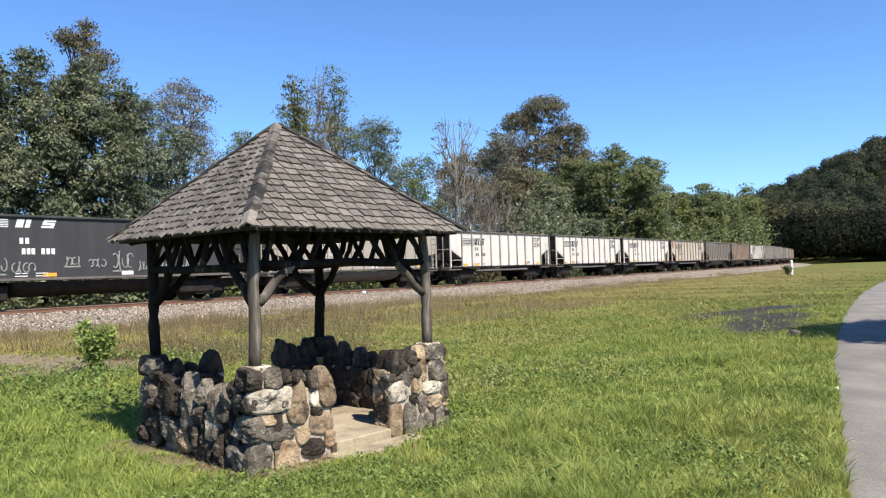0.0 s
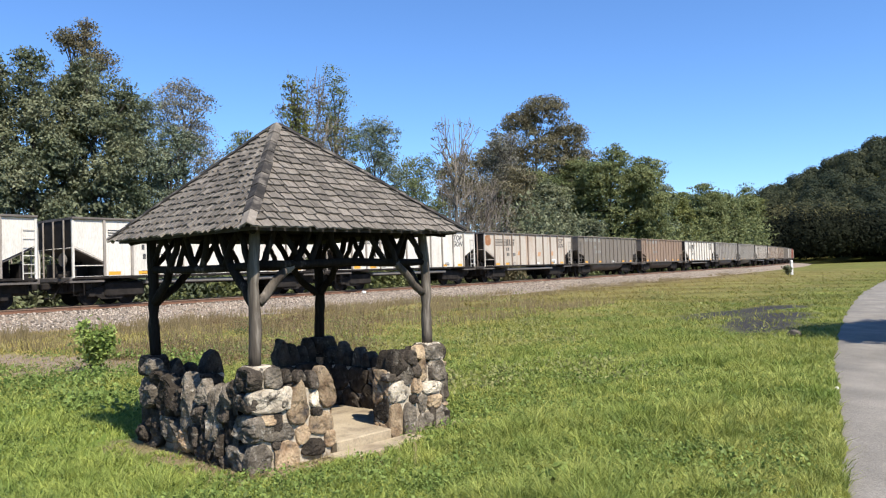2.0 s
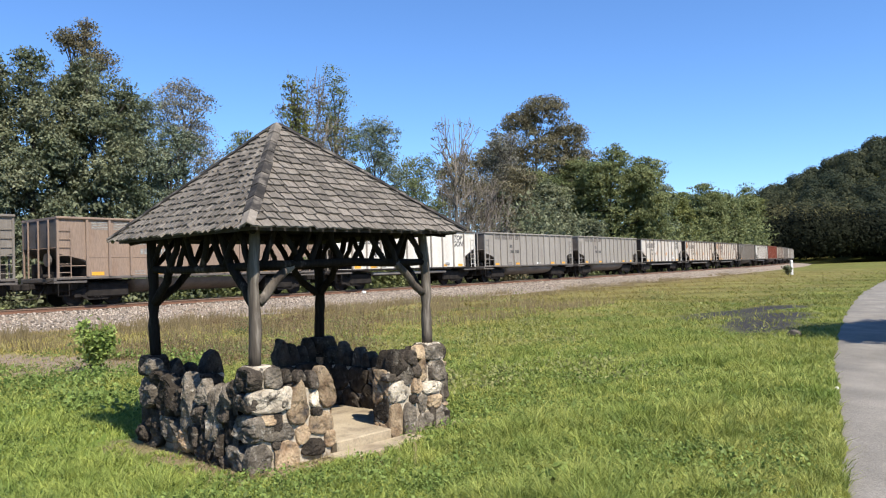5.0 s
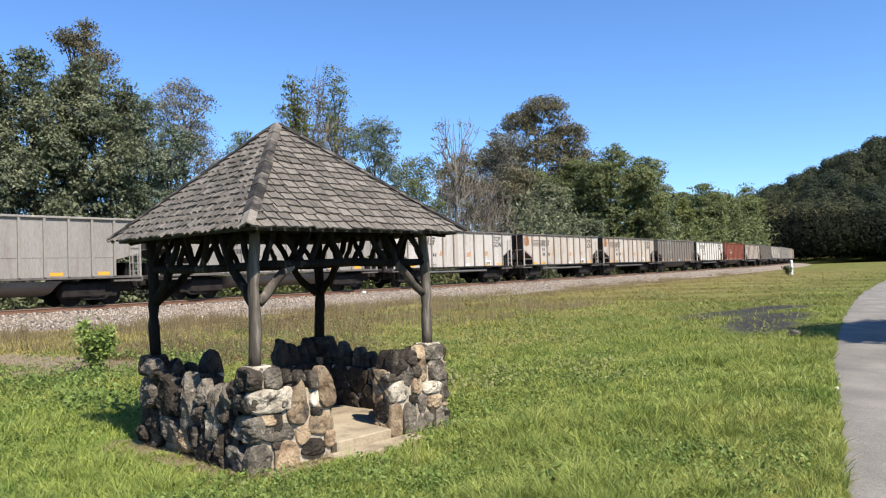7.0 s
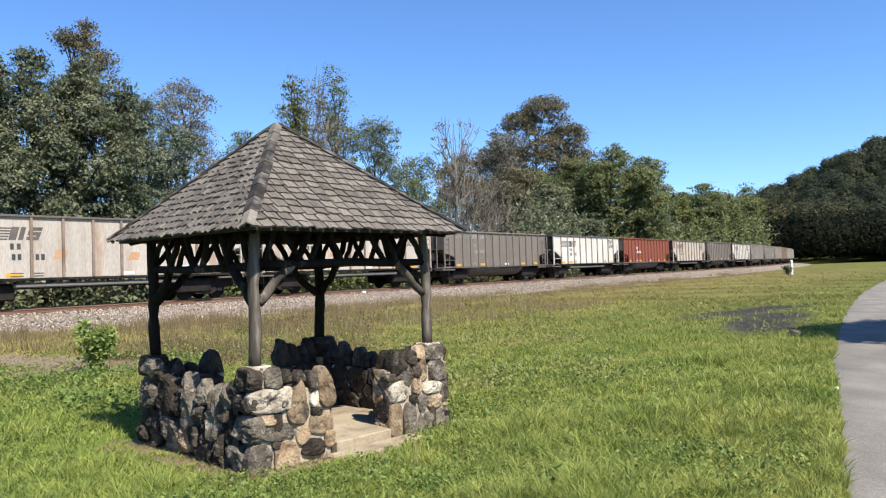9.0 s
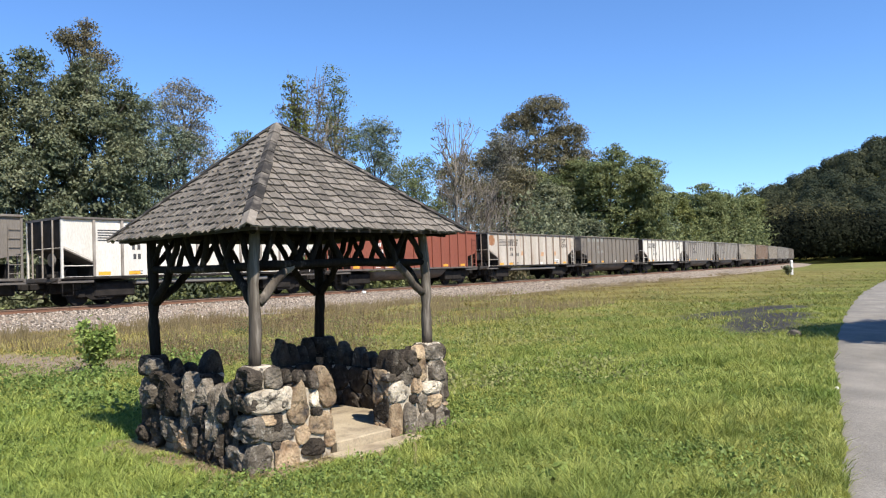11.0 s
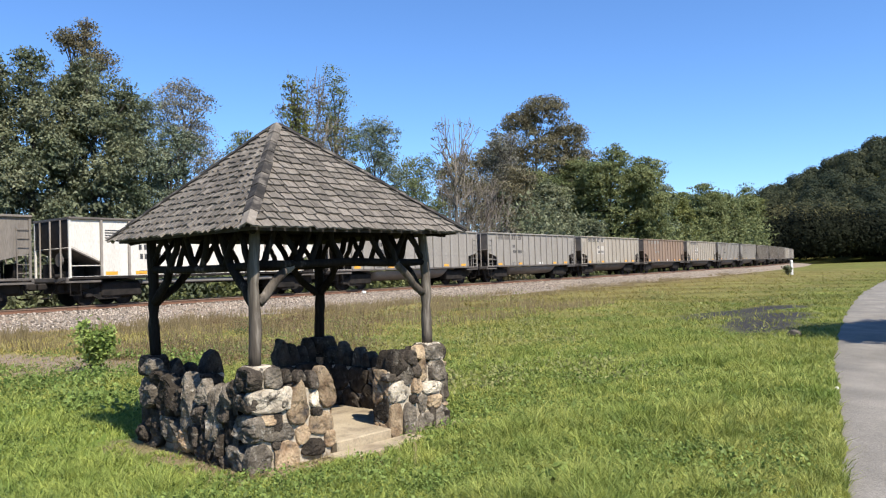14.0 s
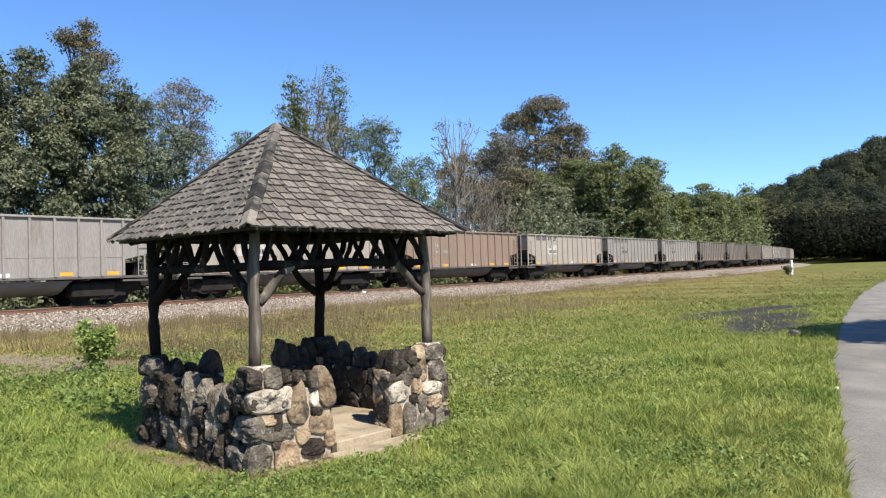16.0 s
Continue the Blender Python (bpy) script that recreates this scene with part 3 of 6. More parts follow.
def boulder(w, h, d, back, lean, taper, rng, n=26):
    """A rough, angular field stone: u along the wall, v up, w out of it; it reaches back into the wall."""
    seed, ca, sa = rng.uniform(0, 99), math.cos(radians(-lean)), math.sin(radians(-lean))
    tip = (rng.uniform(-0.5, 0.5), rng.uniform(-0.5, 0.3))
    k = rng.choice((6, 7, 7, 8))
    first = rng.uniform(0, 0.6) if taper < 0.3 else math.pi / 2
    corners = []
    for i in range(k):                             # a few corners, joined by nearly straight edges
        a = first + 2 * math.pi * (i + rng.uniform(-0.22, 0.22)) / k
        if taper >= 0.3 and not i:
            a = math.pi / 2 + rng.uniform(-0.12, 0.12)
        c, q = math.cos(a), math.sin(a)
        u, v = 0.54 * w * math.copysign(abs(c) ** 0.55, c), 0.54 * h * math.copysign(abs(q) ** 0.55, q)
        f = min(max((v / h * (1 if taper >= 0 else -1) + 0.15) / 0.65, 0), 1)
        corners.append((u * (1 - min(abs(taper) * 1.45 * f, 0.9)), v))
    ring = []
    for i in range(n):
        t = k * i / n
        p, q, f = corners[int(t)], corners[(int(t) + 1) % k], t % 1
        ring.append((p[0] + (q[0] - p[0]) * f, p[1] + (q[1] - p[1]) * f))
    ring = [(0.25 * ring[i - 1][0] + 0.5 * ring[i][0] + 0.25 * ring[(i + 1) % n][0], 0.25 * ring[i - 1][1] + 0.5 * ring[i][1] + 0.25 * ring[(i + 1) % n][1]) for i in range(n)]
    vs = []
    for scale, depth in ((0.62, -back), (0.95, -back * 0.85), (1.0, 0.10 * d), (0.99, 0.55 * d), (0.93, 0.85 * d), (0.78, 0.98 * d), (0.52, 1.02 * d), (0.26, 1.04 * d)):
        for u, v in ring:
            g = scale * (1 + 0.05 * noise.noise((u * 14, v * 14, seed)) + rng.uniform(-0.012, 0.012))
            z = depth
            if depth > 0:
                x, y = u * g, v * g
                z += d * (0.55 * noise.noise((x * 8, y * 8, seed)) + 0.35 * abs(noise.noise((x * 17, y * 17, seed + 4))) + 0.15 * noise.noise((x * 40, y * 40, seed + 7))) + d * (tip[0] * u / w + tip[1] * v / h) * scale
            vs.append((u * g * ca - v * g * sa, u * g * sa + v * g * ca, z))
    r = len(vs) // n
    vs += [(0, 0, 1.04 * d), (0, 0, -back)]
    fs = [(q * n + i, q * n + (i + 1) % n, (q + 1) * n + (i + 1) % n, (q + 1) * n + i) for q in range(r - 1) for i in range(n)]
    fs += [((r - 1) * n + i, (r - 1) * n + (i + 1) % n, r * n) for i in range(n)] + [((i + 1) % n, i, r * n + 1) for i in range(n)]
    return vs, fs


def lay_stones(parent, table, at, d, back, rng, name="stone", grow=1.0):
    """The stones of a table, set into a face of the wall."""
    for u, v, w, h, lean, taper, kind in table:
        vs, fs = boulder(w * grow, h * grow, d * rng.uniform(0.8, 1.25), back, lean, taper, rng)
        m = at @ pose(u, v, 0)
        part(name, Mesh().add([m @ Vector(q) for q in vs], fs), KINDS[kind], parent)


def face_frame(kind, at):
    """u along the face, v up, w outwards, for the four outer (or inner) faces."""
    along, out = {"-y": ((1, 0, 0), (0, -1, 0)), "+y": ((-1, 0, 0), (0, 1, 0)), "-x": ((0, -1, 0), (-1, 0, 0)), "+x": ((0, 1, 0), (1, 0, 0))}[kind]
    m = Matrix.Identity(4)
    for i in range(3):
        m[i][0], m[i][1], m[i][2] = along[i], (0, 0, 1)[i], out[i]
        m[i][3] = out[i] * at
    return m


def build_shelter():
    rng = random.Random(11)
    g = thing("shelter", GAZ, "rustic fieldstone shelter with dark log posts and wood-shingled hip roof", "shelter")
    # floor slab and entrance step
    slab = Mesh().prism([(-HX + 0.1, -0.2), (HX - 0.1, -0.2), (HX - 0.1, 0.125), (-HX + 0.1, 0.125)], -HY + 0.12, HY - 0.1).box((-0.365, -HY - 0.02, -0.2), (0.365, -HY + 0.119, 0.124), 0.012)
    part("floor_slab", slab, MAT_CONCRETE, g, "worn tan concrete slab")
    part("step", Mesh().box((-0.50, -HY - 0.30, -0.2), (0.62, -HY - 0.024, 0.035), 0.02), MAT_CONCRETE, g, "low worn concrete entrance step")
    # walls: cores in segments with an entrance in front and one behind, stones on both faces, standing stones on top
    segs = [("-y", HY, -HX + 0.30, -0.40, 0.70), ("-y", HY, 0.40, HX - 0.30, 0.72), ("-x", HX, -HY + 0.30, HY - 0.30, 0.52),
            ("+y", HY, -HX + 0.30, -0.38, 0.64), ("+y", HY, 0.38, HX - 0.30, 0.68), ("+x", HX, -HY + 0.30, HY - 0.30, 0.62)]
    walls = []
    for face, at, u0, u1, top in segs:
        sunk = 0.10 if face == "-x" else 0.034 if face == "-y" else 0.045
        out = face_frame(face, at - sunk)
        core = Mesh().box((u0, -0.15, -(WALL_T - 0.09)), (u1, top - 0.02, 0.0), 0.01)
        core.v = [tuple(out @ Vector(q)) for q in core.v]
        # the -x core is dark instead of mortar: shade of its deep gaps, coloured in
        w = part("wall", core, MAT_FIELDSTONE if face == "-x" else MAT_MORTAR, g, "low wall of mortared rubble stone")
        walls.append(w)
        if face in ("+x", "+y"):
            masonry_face(w, u0, u1, -0.06, top, out, 0.24, rng, 1.0, 0.10, 0.25, 0.04)
        inner = out @ pose(0, 0, -(WALL_T - 0.09)) @ Matrix.Diagonal((1, 1, -1, 1))
        # only dark stones inside: the interior's shade is put into their colour
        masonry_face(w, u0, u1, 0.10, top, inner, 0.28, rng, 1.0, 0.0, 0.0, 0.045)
        if face in ("-y", "+y"):                  # the jambs of the entrances
            e = u1 if u1 < 0 else u0
            sgn = 1 if u1 < 0 else -1
            jm = out @ Matrix(((0, 0, sgn, e), (0, 1, 0, 0), (-sgn, 0, 0, -0.12), (0, 0, 0, 1)))
            masonry_face(w, -0.12, 0.12, 0.0, top, jm, 0.22, rng, depth=0.03)
    front = face_frame("-y", HY - 0.045)
    inwall = lambda table, lo, hi: tuple(q for q in table if lo <= q[0] < hi)
    for table in (FRONT_LEFT, FRONT_LEFT_LOW):
        lay_stones(walls[0], inwall(table, -0.99, 0), front, 0.042, 0.07, rng, grow=0.98)
    for table in (FRONT_RIGHT, FRONT_RIGHT_LOW):
        lay_stones(walls[1], inwall(table, 0, 0.84), front, 0.042, 0.07, rng, grow=0.98)
    side = face_frame("-x", HX - 0.085)
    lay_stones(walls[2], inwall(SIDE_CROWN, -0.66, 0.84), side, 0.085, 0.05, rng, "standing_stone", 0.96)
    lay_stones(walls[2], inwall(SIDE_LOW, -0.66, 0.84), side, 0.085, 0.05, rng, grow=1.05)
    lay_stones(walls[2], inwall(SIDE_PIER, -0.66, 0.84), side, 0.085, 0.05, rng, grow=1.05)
    # standing stones on the walls: along the face, base, width, height
    crowns = ((1, ((0.55, 0.66, 0.24, 0.22), (0.78, 0.66, 0.22, 0.20), (0.93, 0.66, 0.2, 0.22))),
              (3, ((0.90, 0.58, 0.28, 0.26), (0.72, 0.58, 0.24, 0.20), (0.47, 0.52, 0.32, 0.37))), (4, ((-0.51, 0.60, 0.19, 0.33), (-0.66, 0.60, 0.2, 0.26), (-0.81, 0.60, 0.2, 0.22), (-0.93, 0.60, 0.18, 0.31))),
              (5, ((0.74, 0.58, 0.2, 0.2), (0.50, 0.56, 0.18, 0.30), (0.36, 0.56, 0.18, 0.18), (0.18, 0.56, 0.18, 0.24), (0.01, 0.56, 0.18, 0.20), (-0.16, 0.56, 0.2, 0.15), (-0.36, 0.56, 0.24, 0.2), (-0.6, 0.56, 0.26, 0.18), (-0.8, 0.56, 0.2, 0.24))))
    for i, row in crowns:
        face, at = segs[i][:2]
        for u, base, wd, hgt in row:
            vs, fs = boulder(wd, hgt + 0.06, 0.09, 0.09, rng.uniform(-6, 6), rng.uniform(0.3, 0.55), rng)
            mm = face_frame(face, at - (0.17 if i > 1 else 0.22)) @ pose(u, base + hgt / 2, 0)
            # dark stone throughout, so the shaded back walls stand out near black
            part("standing_stone", Mesh().add([mm @ Vector(q) for q in vs], fs), MAT_FIELDSTONE, walls[i])
    # corner piers
    for sx in (-1, 1):
        for sy in (-1, 1):
            x0, x1 = sorted((sx * HX, sx * (HX - 0.33)))
            y0, y1 = sorted((sy * HY, sy * (HY - 0.33)))
            ins = 0.085 if sx < 0 else 0.045
            core = Mesh().box((x0 + ins, y0 + 0.034 if sy < 0 else y0 + 0.08, -0.15), (x1 - 0.045, y1 - (0.045 if sx * sy > 0 else 0.09), PIER_TOP - 0.05), 0.02)
            pier = part("pier", core, MAT_MORTAR, g, "square corner pier of rubble stone with a mortar cap")
            if sy < 0:
                for table in (FRONT_LEFT, FRONT_LEFT_LOW) if sx < 0 else (FRONT_RIGHT, FRONT_RIGHT_LOW):
                    lay_stones(pier, inwall(table, -2, -0.99) if sx < 0 else inwall(table, 0.84, 2), front, 0.042, 0.07, rng, grow=0.98)
            if sx < 0:
                for table in (SIDE_CROWN, SIDE_LOW, SIDE_PIER):
                    lay_stones(pier, inwall(table, 0.84, 2) if sy < 0 else inwall(table, -2, -0.66), side, 0.085, 0.03, rng, grow=1.03)
            for face in ("-x", "+x", "-y", "+y"):
                at = {"-x": -x0, "+x": x1, "-y": -y0, "+y": y1}[face]
                lo, hi = {"-x": (-y1, -y0), "+x": (y0, y1), "-y": (x0, x1), "+y": (-x1, -x0)}[face]
                if face == "-y" and sy < 0 or face == "-x" and sx < 0:
                    continue
                far_left = sx < 0 < sy
                masonry_face(pier, lo + 0.04 * far_left, hi - 0.06 * far_left, -0.08, PIER_TOP - 0.19, face_frame(face, at - (0.09 if far_left and face == "+y" else 0.045)), 0.25, rng, 1.0, 0.05, 0.10, 0.04)
                vs, fs = boulder(0.27, 0.22, 0.06, 0.09, rng.uniform(-5, 5), 0.1, rng)     # the top course
                mm = face_frame(face, at - (0.11 if far_left else 0.07)) @ pose((lo + hi) / 2, PIER_TOP - 0.10, 0)
                part("stone", Mesh().add([mm @ Vector(q) for q in vs], fs), MAT_FIELDSTONE, pier)
            cap = Mesh().box((x0 + 0.06, y0 + 0.06, PIER_TOP - 0.06), (x1 - 0.06, y1 - 0.06, PIER_TOP + 0.012), 0.015)
            if sx < 0 and sy < 0:
                cap.box((x0 + 0.05, y0 + 0.022, PIER_TOP - 0.20), (x0 + 0.16, y0 + 0.15, PIER_TOP - 0.002), 0.02)
            part("cap", cap, MAT_PALESTONE if sy < 0 else MAT_FIELDSTONE, pier, "pale mortar cap" if sy < 0 else "dark stone cap")
    # log posts
    for i, (sx, sy) in enumerate(((-1, -1), (-1, 1), (1, 1), (1, -1))):
        pts, rad = [], []
        for j in range(13):
            z = PIER_TOP + (EAVE + 0.04 - PIER_TOP) * j / 12
            pts.append((sx * PX + 0.03 * noise.noise((z * 1.6, i * 9.0, 0)), sy * PY + 0.03 * noise.noise((z * 1.6, i * 9.0, 7)), z))
            rad.append((0.060 if i != 2 else 0.066) - 0.009 * j / 12 + 0.017 * noise.noise((z * 7, i * 5.0, 3)))
        # front posts take the sunlit log colour, rear posts the shaded one
        smooth(part("post", Mesh().tube(pts, rad, 12), MAT_LOG_LIT if sy < 0 else MAT_LOG_SHADE, g, "pale weathered log post in the sunlit log colour" if sy < 0 else "dark weathered log post in the shaded log colour"))
    # rails, lattice and braces of round poles
    corners = [(-PX, -PY), (PX, -PY), (PX, PY), (-PX, PY)]

    def pole(name, a, b, r, bend=0.02, label=""):
        a, b = Vector(a), Vector(b)
        pts, rad = [], []
        for j in range(7):
            f = j / 6
            q = a.lerp(b, f) + Vector([bend * noise.noise((f * 2.2 + 10 * k, a.x * 3 + b.x * 5, a.y * 3 + b.z * 4)) for k in range(3)]) * math.sin(math.pi * f) * 1.6
            pts.append(q)
            rad.append(r * (1.06 - 0.12 * f + 0.10 * noise.noise((f * 4, a.x * 7 + b.y, b.z * 5))))
        return smooth(part(name, Mesh().tube(pts, rad, 8), MAT_LOG_LIT if label else MAT_LOG_SHADE, g, label))

    for i in range(4):
        (x0, y0), (x1, y1) = corners[i], corners[(i + 1) % 4]
        at = lambda f, z: (x0 + (x1 - x0) * f, y0 + (y1 - y0) * f, z)
        pole("tie_rail", at(0.0, 1.855), at(1.0, 1.85), 0.038, 0.03)
        pole("wall_plate", at(-0.03, 2.225), at(1.03, 2.225), 0.045, 0.015)
        bays = 4
        for b in range(bays):                       # crooked lattice between rail and plate
            f0, f1 = (b + 0.08) / bays, (b + 0.92) / bays
            j = lambda: rng.uniform(-0.025, 0.025)
            pole("lattice_pole", at(f0 + j(), 1.86), at((f0 + f1) / 2 + j(), 2.20), 0.030)
            pole("lattice_pole", at(f1 + j(), 1.86), at((f0 + f1) / 2 + j(), 2.20), 0.030)
        for f0, f1 in ((0.02, 0.20), (0.98, 0.80)):
            # braces of the front face are coloured as sunlit, the others as shaded
            pole("brace", at(f0, 1.50), at(f1, 1.86), 0.044, 0.03, "pale pole in the sunlit log colour" if i == 0 else "")
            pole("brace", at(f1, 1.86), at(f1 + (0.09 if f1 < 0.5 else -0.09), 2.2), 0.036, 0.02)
    for x, y in corners:                            # hip rafter tails under the eave's corners
        pole("hip_rafter", (x, y, 2.19), (math.copysign(EX - 0.15, x), math.copysign(EY - 0.15, y), EAVE - 0.02), 0.034, 0.01)
    # roof: boarding, shingles in courses, hip caps
    ax, ay = APEX_AT
    apex = Vector((ax, ay, APEX))
    ec = [Vector((-EX, -EY, EAVE)), Vector((EX, -EY, EAVE)), Vector((EX, EY, EAVE)), Vector((-EX, EY, EAVE))]
    under = [Vector((c.x * 0.955, c.y * 0.955, c.z + 0.006)) for c in ec] + [apex - Vector((0, 0, 0.03))]
    low = [q - Vector((0, 0, 0.028)) for q in under]
    fs = [(0, 1, 4), (1, 2, 4), (2, 3, 4), (3, 0, 4), (6, 5, 9), (7, 6, 9), (8, 7, 9), (5, 8, 9), (0, 5, 6, 1), (1, 6, 7, 2), (2, 7, 8, 3), (3, 8, 5, 0)]
    roof = part("roof", Mesh().add(under + low, fs), MAT_BOARD, g, "hip roof of grey weathered wood shingles on dark boarding")
    courses = 17
    rest = Mesh()
    kinds = []
    for k in range(8):                              # a few shingle shapes, shared by all
        t = 0.018
        a, b, c = rng.uniform(-0.02, 0.02), rng.uniform(-0.02, 0.02), rng.uniform(-0.008, 0.008)
        vs = [(-0.5, a, 0.004), (0.0, c, 0.005), (0.5, b, 0.004), (0.5, 0.19, 0.0), (-0.5, 0.19, 0.0)]
        vs += [(x, y, z + (t if y < 0.1 else 0.003)) for x, y, z in vs]
        me = Mesh().add(vs, [(0, 4, 3, 2, 1), (5, 6, 7, 8, 9), (0, 1, 6, 5), (1, 2, 7, 6), (2, 3, 8, 7), (3, 4, 9, 8), (4, 0, 5, 9)]).data("shingle")
        me.materials.append(MAT_SHINGLE)
        kinds.append((me, vs))
    for s in range(4):
        a, b = ec[s], ec[(s + 1) % 4]
        along = (b - a).normalized()
        foot = a + along * (apex - a).dot(along)
        up = (apex - foot).normalized()
        nrm = along.cross(up).normalized()
        slope = (apex - foot).length
        for r in range(courses):
            f = r / courses
            left, right = a.lerp(apex, f), b.lerp(apex, f)
            width = (right - left).length
            u = -rng.uniform(0.0, 0.04) - (0.084 if r % 2 else 0.0)
            while u < width - 0.01:
                wd = rng.uniform(0.14, 0.155) if s == 0 else rng.uniform(0.098, 0.112)
                lo, hi = max(u, 0.0), min(u + wd, width)
                if hi - lo > 0.02:
                    o = left + along * ((lo + hi) / 2) - up * (0.018 + rng.uniform(-0.012, 0.012)) + nrm * (0.010 + rng.uniform(0, 0.004))
                    yaw = rng.uniform(-0.035, 0.035)
                    tilt = 0.05
                    m = Matrix((along, up * math.cos(tilt) - nrm * math.sin(tilt), nrm * math.cos(tilt) + up * math.sin(tilt))).transposed().to_4x4()
                    m = Matrix.Translation(o) @ m @ Matrix.Rotation(yaw, 4, "Z") @ Matrix.Diagonal((hi - lo - (0.017 if s == 0 else 0.024), 1.0 if f < 0.93 else 0.5, 1, 1))
                    me, vs = kinds[rng.randrange(8)]
                    f2 = min(f + 0.17 / slope, 1.0)
                    b0, b1_ = (a.lerp(apex, f2) - left).dot(along), (b.lerp(apex, f2) - left).dot(along)
                    if lo < b0 or hi > b1_:         # at the hips the upper corners are cut back
                        x0, x1 = ((min(max(q, b0), b1_) - (lo + hi) / 2) / (hi - lo) for q in (lo, hi))
                        vs = [(x0 if q[0] < 0 and q[1] > 0.1 else x1 if q[1] > 0.1 else q[0], q[1], q[2]) for q in vs]
                        me = Mesh().add(vs, [(0, 4, 3, 2, 1), (5, 6, 7, 8, 9), (0, 1, 6, 5), (1, 2, 7, 6), (2, 3, 8, 7), (3, 4, 9, 8), (4, 0, 5, 9)]).data("shingle")
                    if s == 0 or s == 3 and r < 6:
                        part("shingle", me, MAT_SHINGLE, roof, m=m)
                    else:
                        rest.add([m @ Vector(q) for q in vs], [(0, 4, 3, 2, 1), (5, 6, 7, 8, 9), (0, 1, 6, 5), (1, 2, 7, 6), (2, 3, 8, 7), (3, 4, 9, 8), (4, 0, 5, 9)])
                u += wd
    tagged(part("shingles", rest, MAT_SHINGLE_FIELD, roof), "courses of grey weathered wood shingles", kind="stuff")
    for s in range(4):                              # hip boards in overlapping lengths
        a = ec[s]
        d = (apex - a).normalized()
        n1 = ((ec[(s + 1) % 4] - a).normalized().cross(d)).normalized()
        n2 = (d.cross((ec[s - 1] - a).normalized())).normalized()
        w1, w2 = d.cross(n1).normalized(), d.cross(n2).normalized()
        if w1.dot(ec[(s + 1) % 4] - a) < 0:
            w1 = -w1
        if w2.dot(ec[s - 1] - a) < 0:
            w2 = -w2
        pieces = 9
        for i in range(pieces):
            f0, f1 = i / pieces - 0.006, min((i + 1.25) / pieces, 1.0)
            p0, p1 = a.lerp(apex, f0) + (n1 + n2) * 0.026, a.lerp(apex, f1) + (n1 + n2) * 0.021
            wd = 0.050 if s else 0.080 if 0 < i < 5 else 0.066
            vs = []
            for p in (p0, p1):
                vs += [p + w1 * wd, p, p + w2 * wd, p + w1 * wd + n1 * 0.008, p + (n1 + n2) * 0.007, p + w2 * wd + n2 * 0.008]
            part("hip_cap", Mesh().add(vs, [(0, 1, 7, 6), (1, 2, 8, 7), (3, 9, 10, 4), (4, 10, 11, 5), (0, 3, 4, 1), (1, 4, 5, 2), (0, 6, 9, 3), (2, 5, 11, 8)]), MAT_HIP if s or 0 < i < 7 else MAT_SHINGLE, roof)


build_shelter()


# ---- train ----
def paint(name, c1, c2, rust, s3=0.7, lo3=0.58, hi3=0.74, rough=0.6):
    return material(name, c1, c2, 0.9, 22, rough, bump=0.08, dist=0.01, c3=rust, s3=s3, lo3=lo3, hi3=hi3, stretch=(2.0, 1, 0.22), spec=0.3)


PAINTS = {
    "white": (paint("white_car_paint", (0.63, 0.595, 0.54), (0.53, 0.495, 0.44), (0.40, 0.31, 0.22), lo3=0.60, hi3=0.85), "grime-streaked white"),
    "dirty": (paint("dirty_white_car_paint", (0.50, 0.46, 0.415), (0.40, 0.365, 0.325), (0.31, 0.22, 0.15)), "soiled off-white"),
    "tan": (paint("rust_stained_cream_car_paint", (0.48, 0.43, 0.37), (0.395, 0.35, 0.295), (0.32, 0.20, 0.13), lo3=0.52, hi3=0.72), "rust-stained cream"),
    "gray": (paint("grey_car_paint", (0.285, 0.262, 0.235), (0.235, 0.213, 0.188), (0.18, 0.14, 0.115)), "dusty grey"),
    "light": (paint("light_grey_car_paint", (0.345, 0.305, 0.255), (0.295, 0.26, 0.215), (0.24, 0.18, 0.135)), "pale warm grey"),
    "dark": (paint("dark_grey_car_paint", (0.185, 0.16, 0.135), (0.15, 0.13, 0.11), (0.125, 0.095, 0.075)), "dark grey"),
    "brown": (paint("faded_brown_car_paint", (0.26, 0.185, 0.135), (0.21, 0.155, 0.12), (0.17, 0.10, 0.065)), "faded brown"),
    "black": (paint("black_car_paint", (0.035, 0.035, 0.038), (0.05, 0.048, 0.048), (0.075, 0.06, 0.055)), "black"),
    "red": (paint("oxide_red_car_paint", (0.225, 0.068, 0.042), (0.195, 0.062, 0.040), (0.15, 0.065, 0.048)), "oxide-red"),
}
MAT_GRIME = material("grimy_car_steel", (0.085, 0.075, 0.068), (0.14, 0.12, 0.105), 2, 30, 0.8, bump=0.2)
MAT_PAN = material("dusty_underframe_steel", (0.20, 0.185, 0.17), (0.13, 0.118, 0.107), 1.2, 30, 0.75, bump=0.1, stretch=(0.4, 1, 1))
# dark steel, toned near black for the shade under and between the cars
MAT_STEEL_SHADE = material("shade_dark_steel", (0.012, 0.0105, 0.0095), (0.030, 0.025, 0.022), 3, 30, 0.8, bump=0.1, spec=0.15)
MAT_INK = material("dark_stencil_paint", (0.045, 0.045, 0.05), (0.075, 0.073, 0.073), 2, 30, 0.7, bump=0)
MAT_CHALK = material("white_stencil_paint", (0.72, 0.71, 0.68), (0.62, 0.61, 0.58), 2, 30, 0.7, bump=0)
MAT_SPRAY = material("thin_spray_paint", (0.34, 0.34, 0.31), (0.16, 0.155, 0.15), 7, 40, 0.8, bump=0)
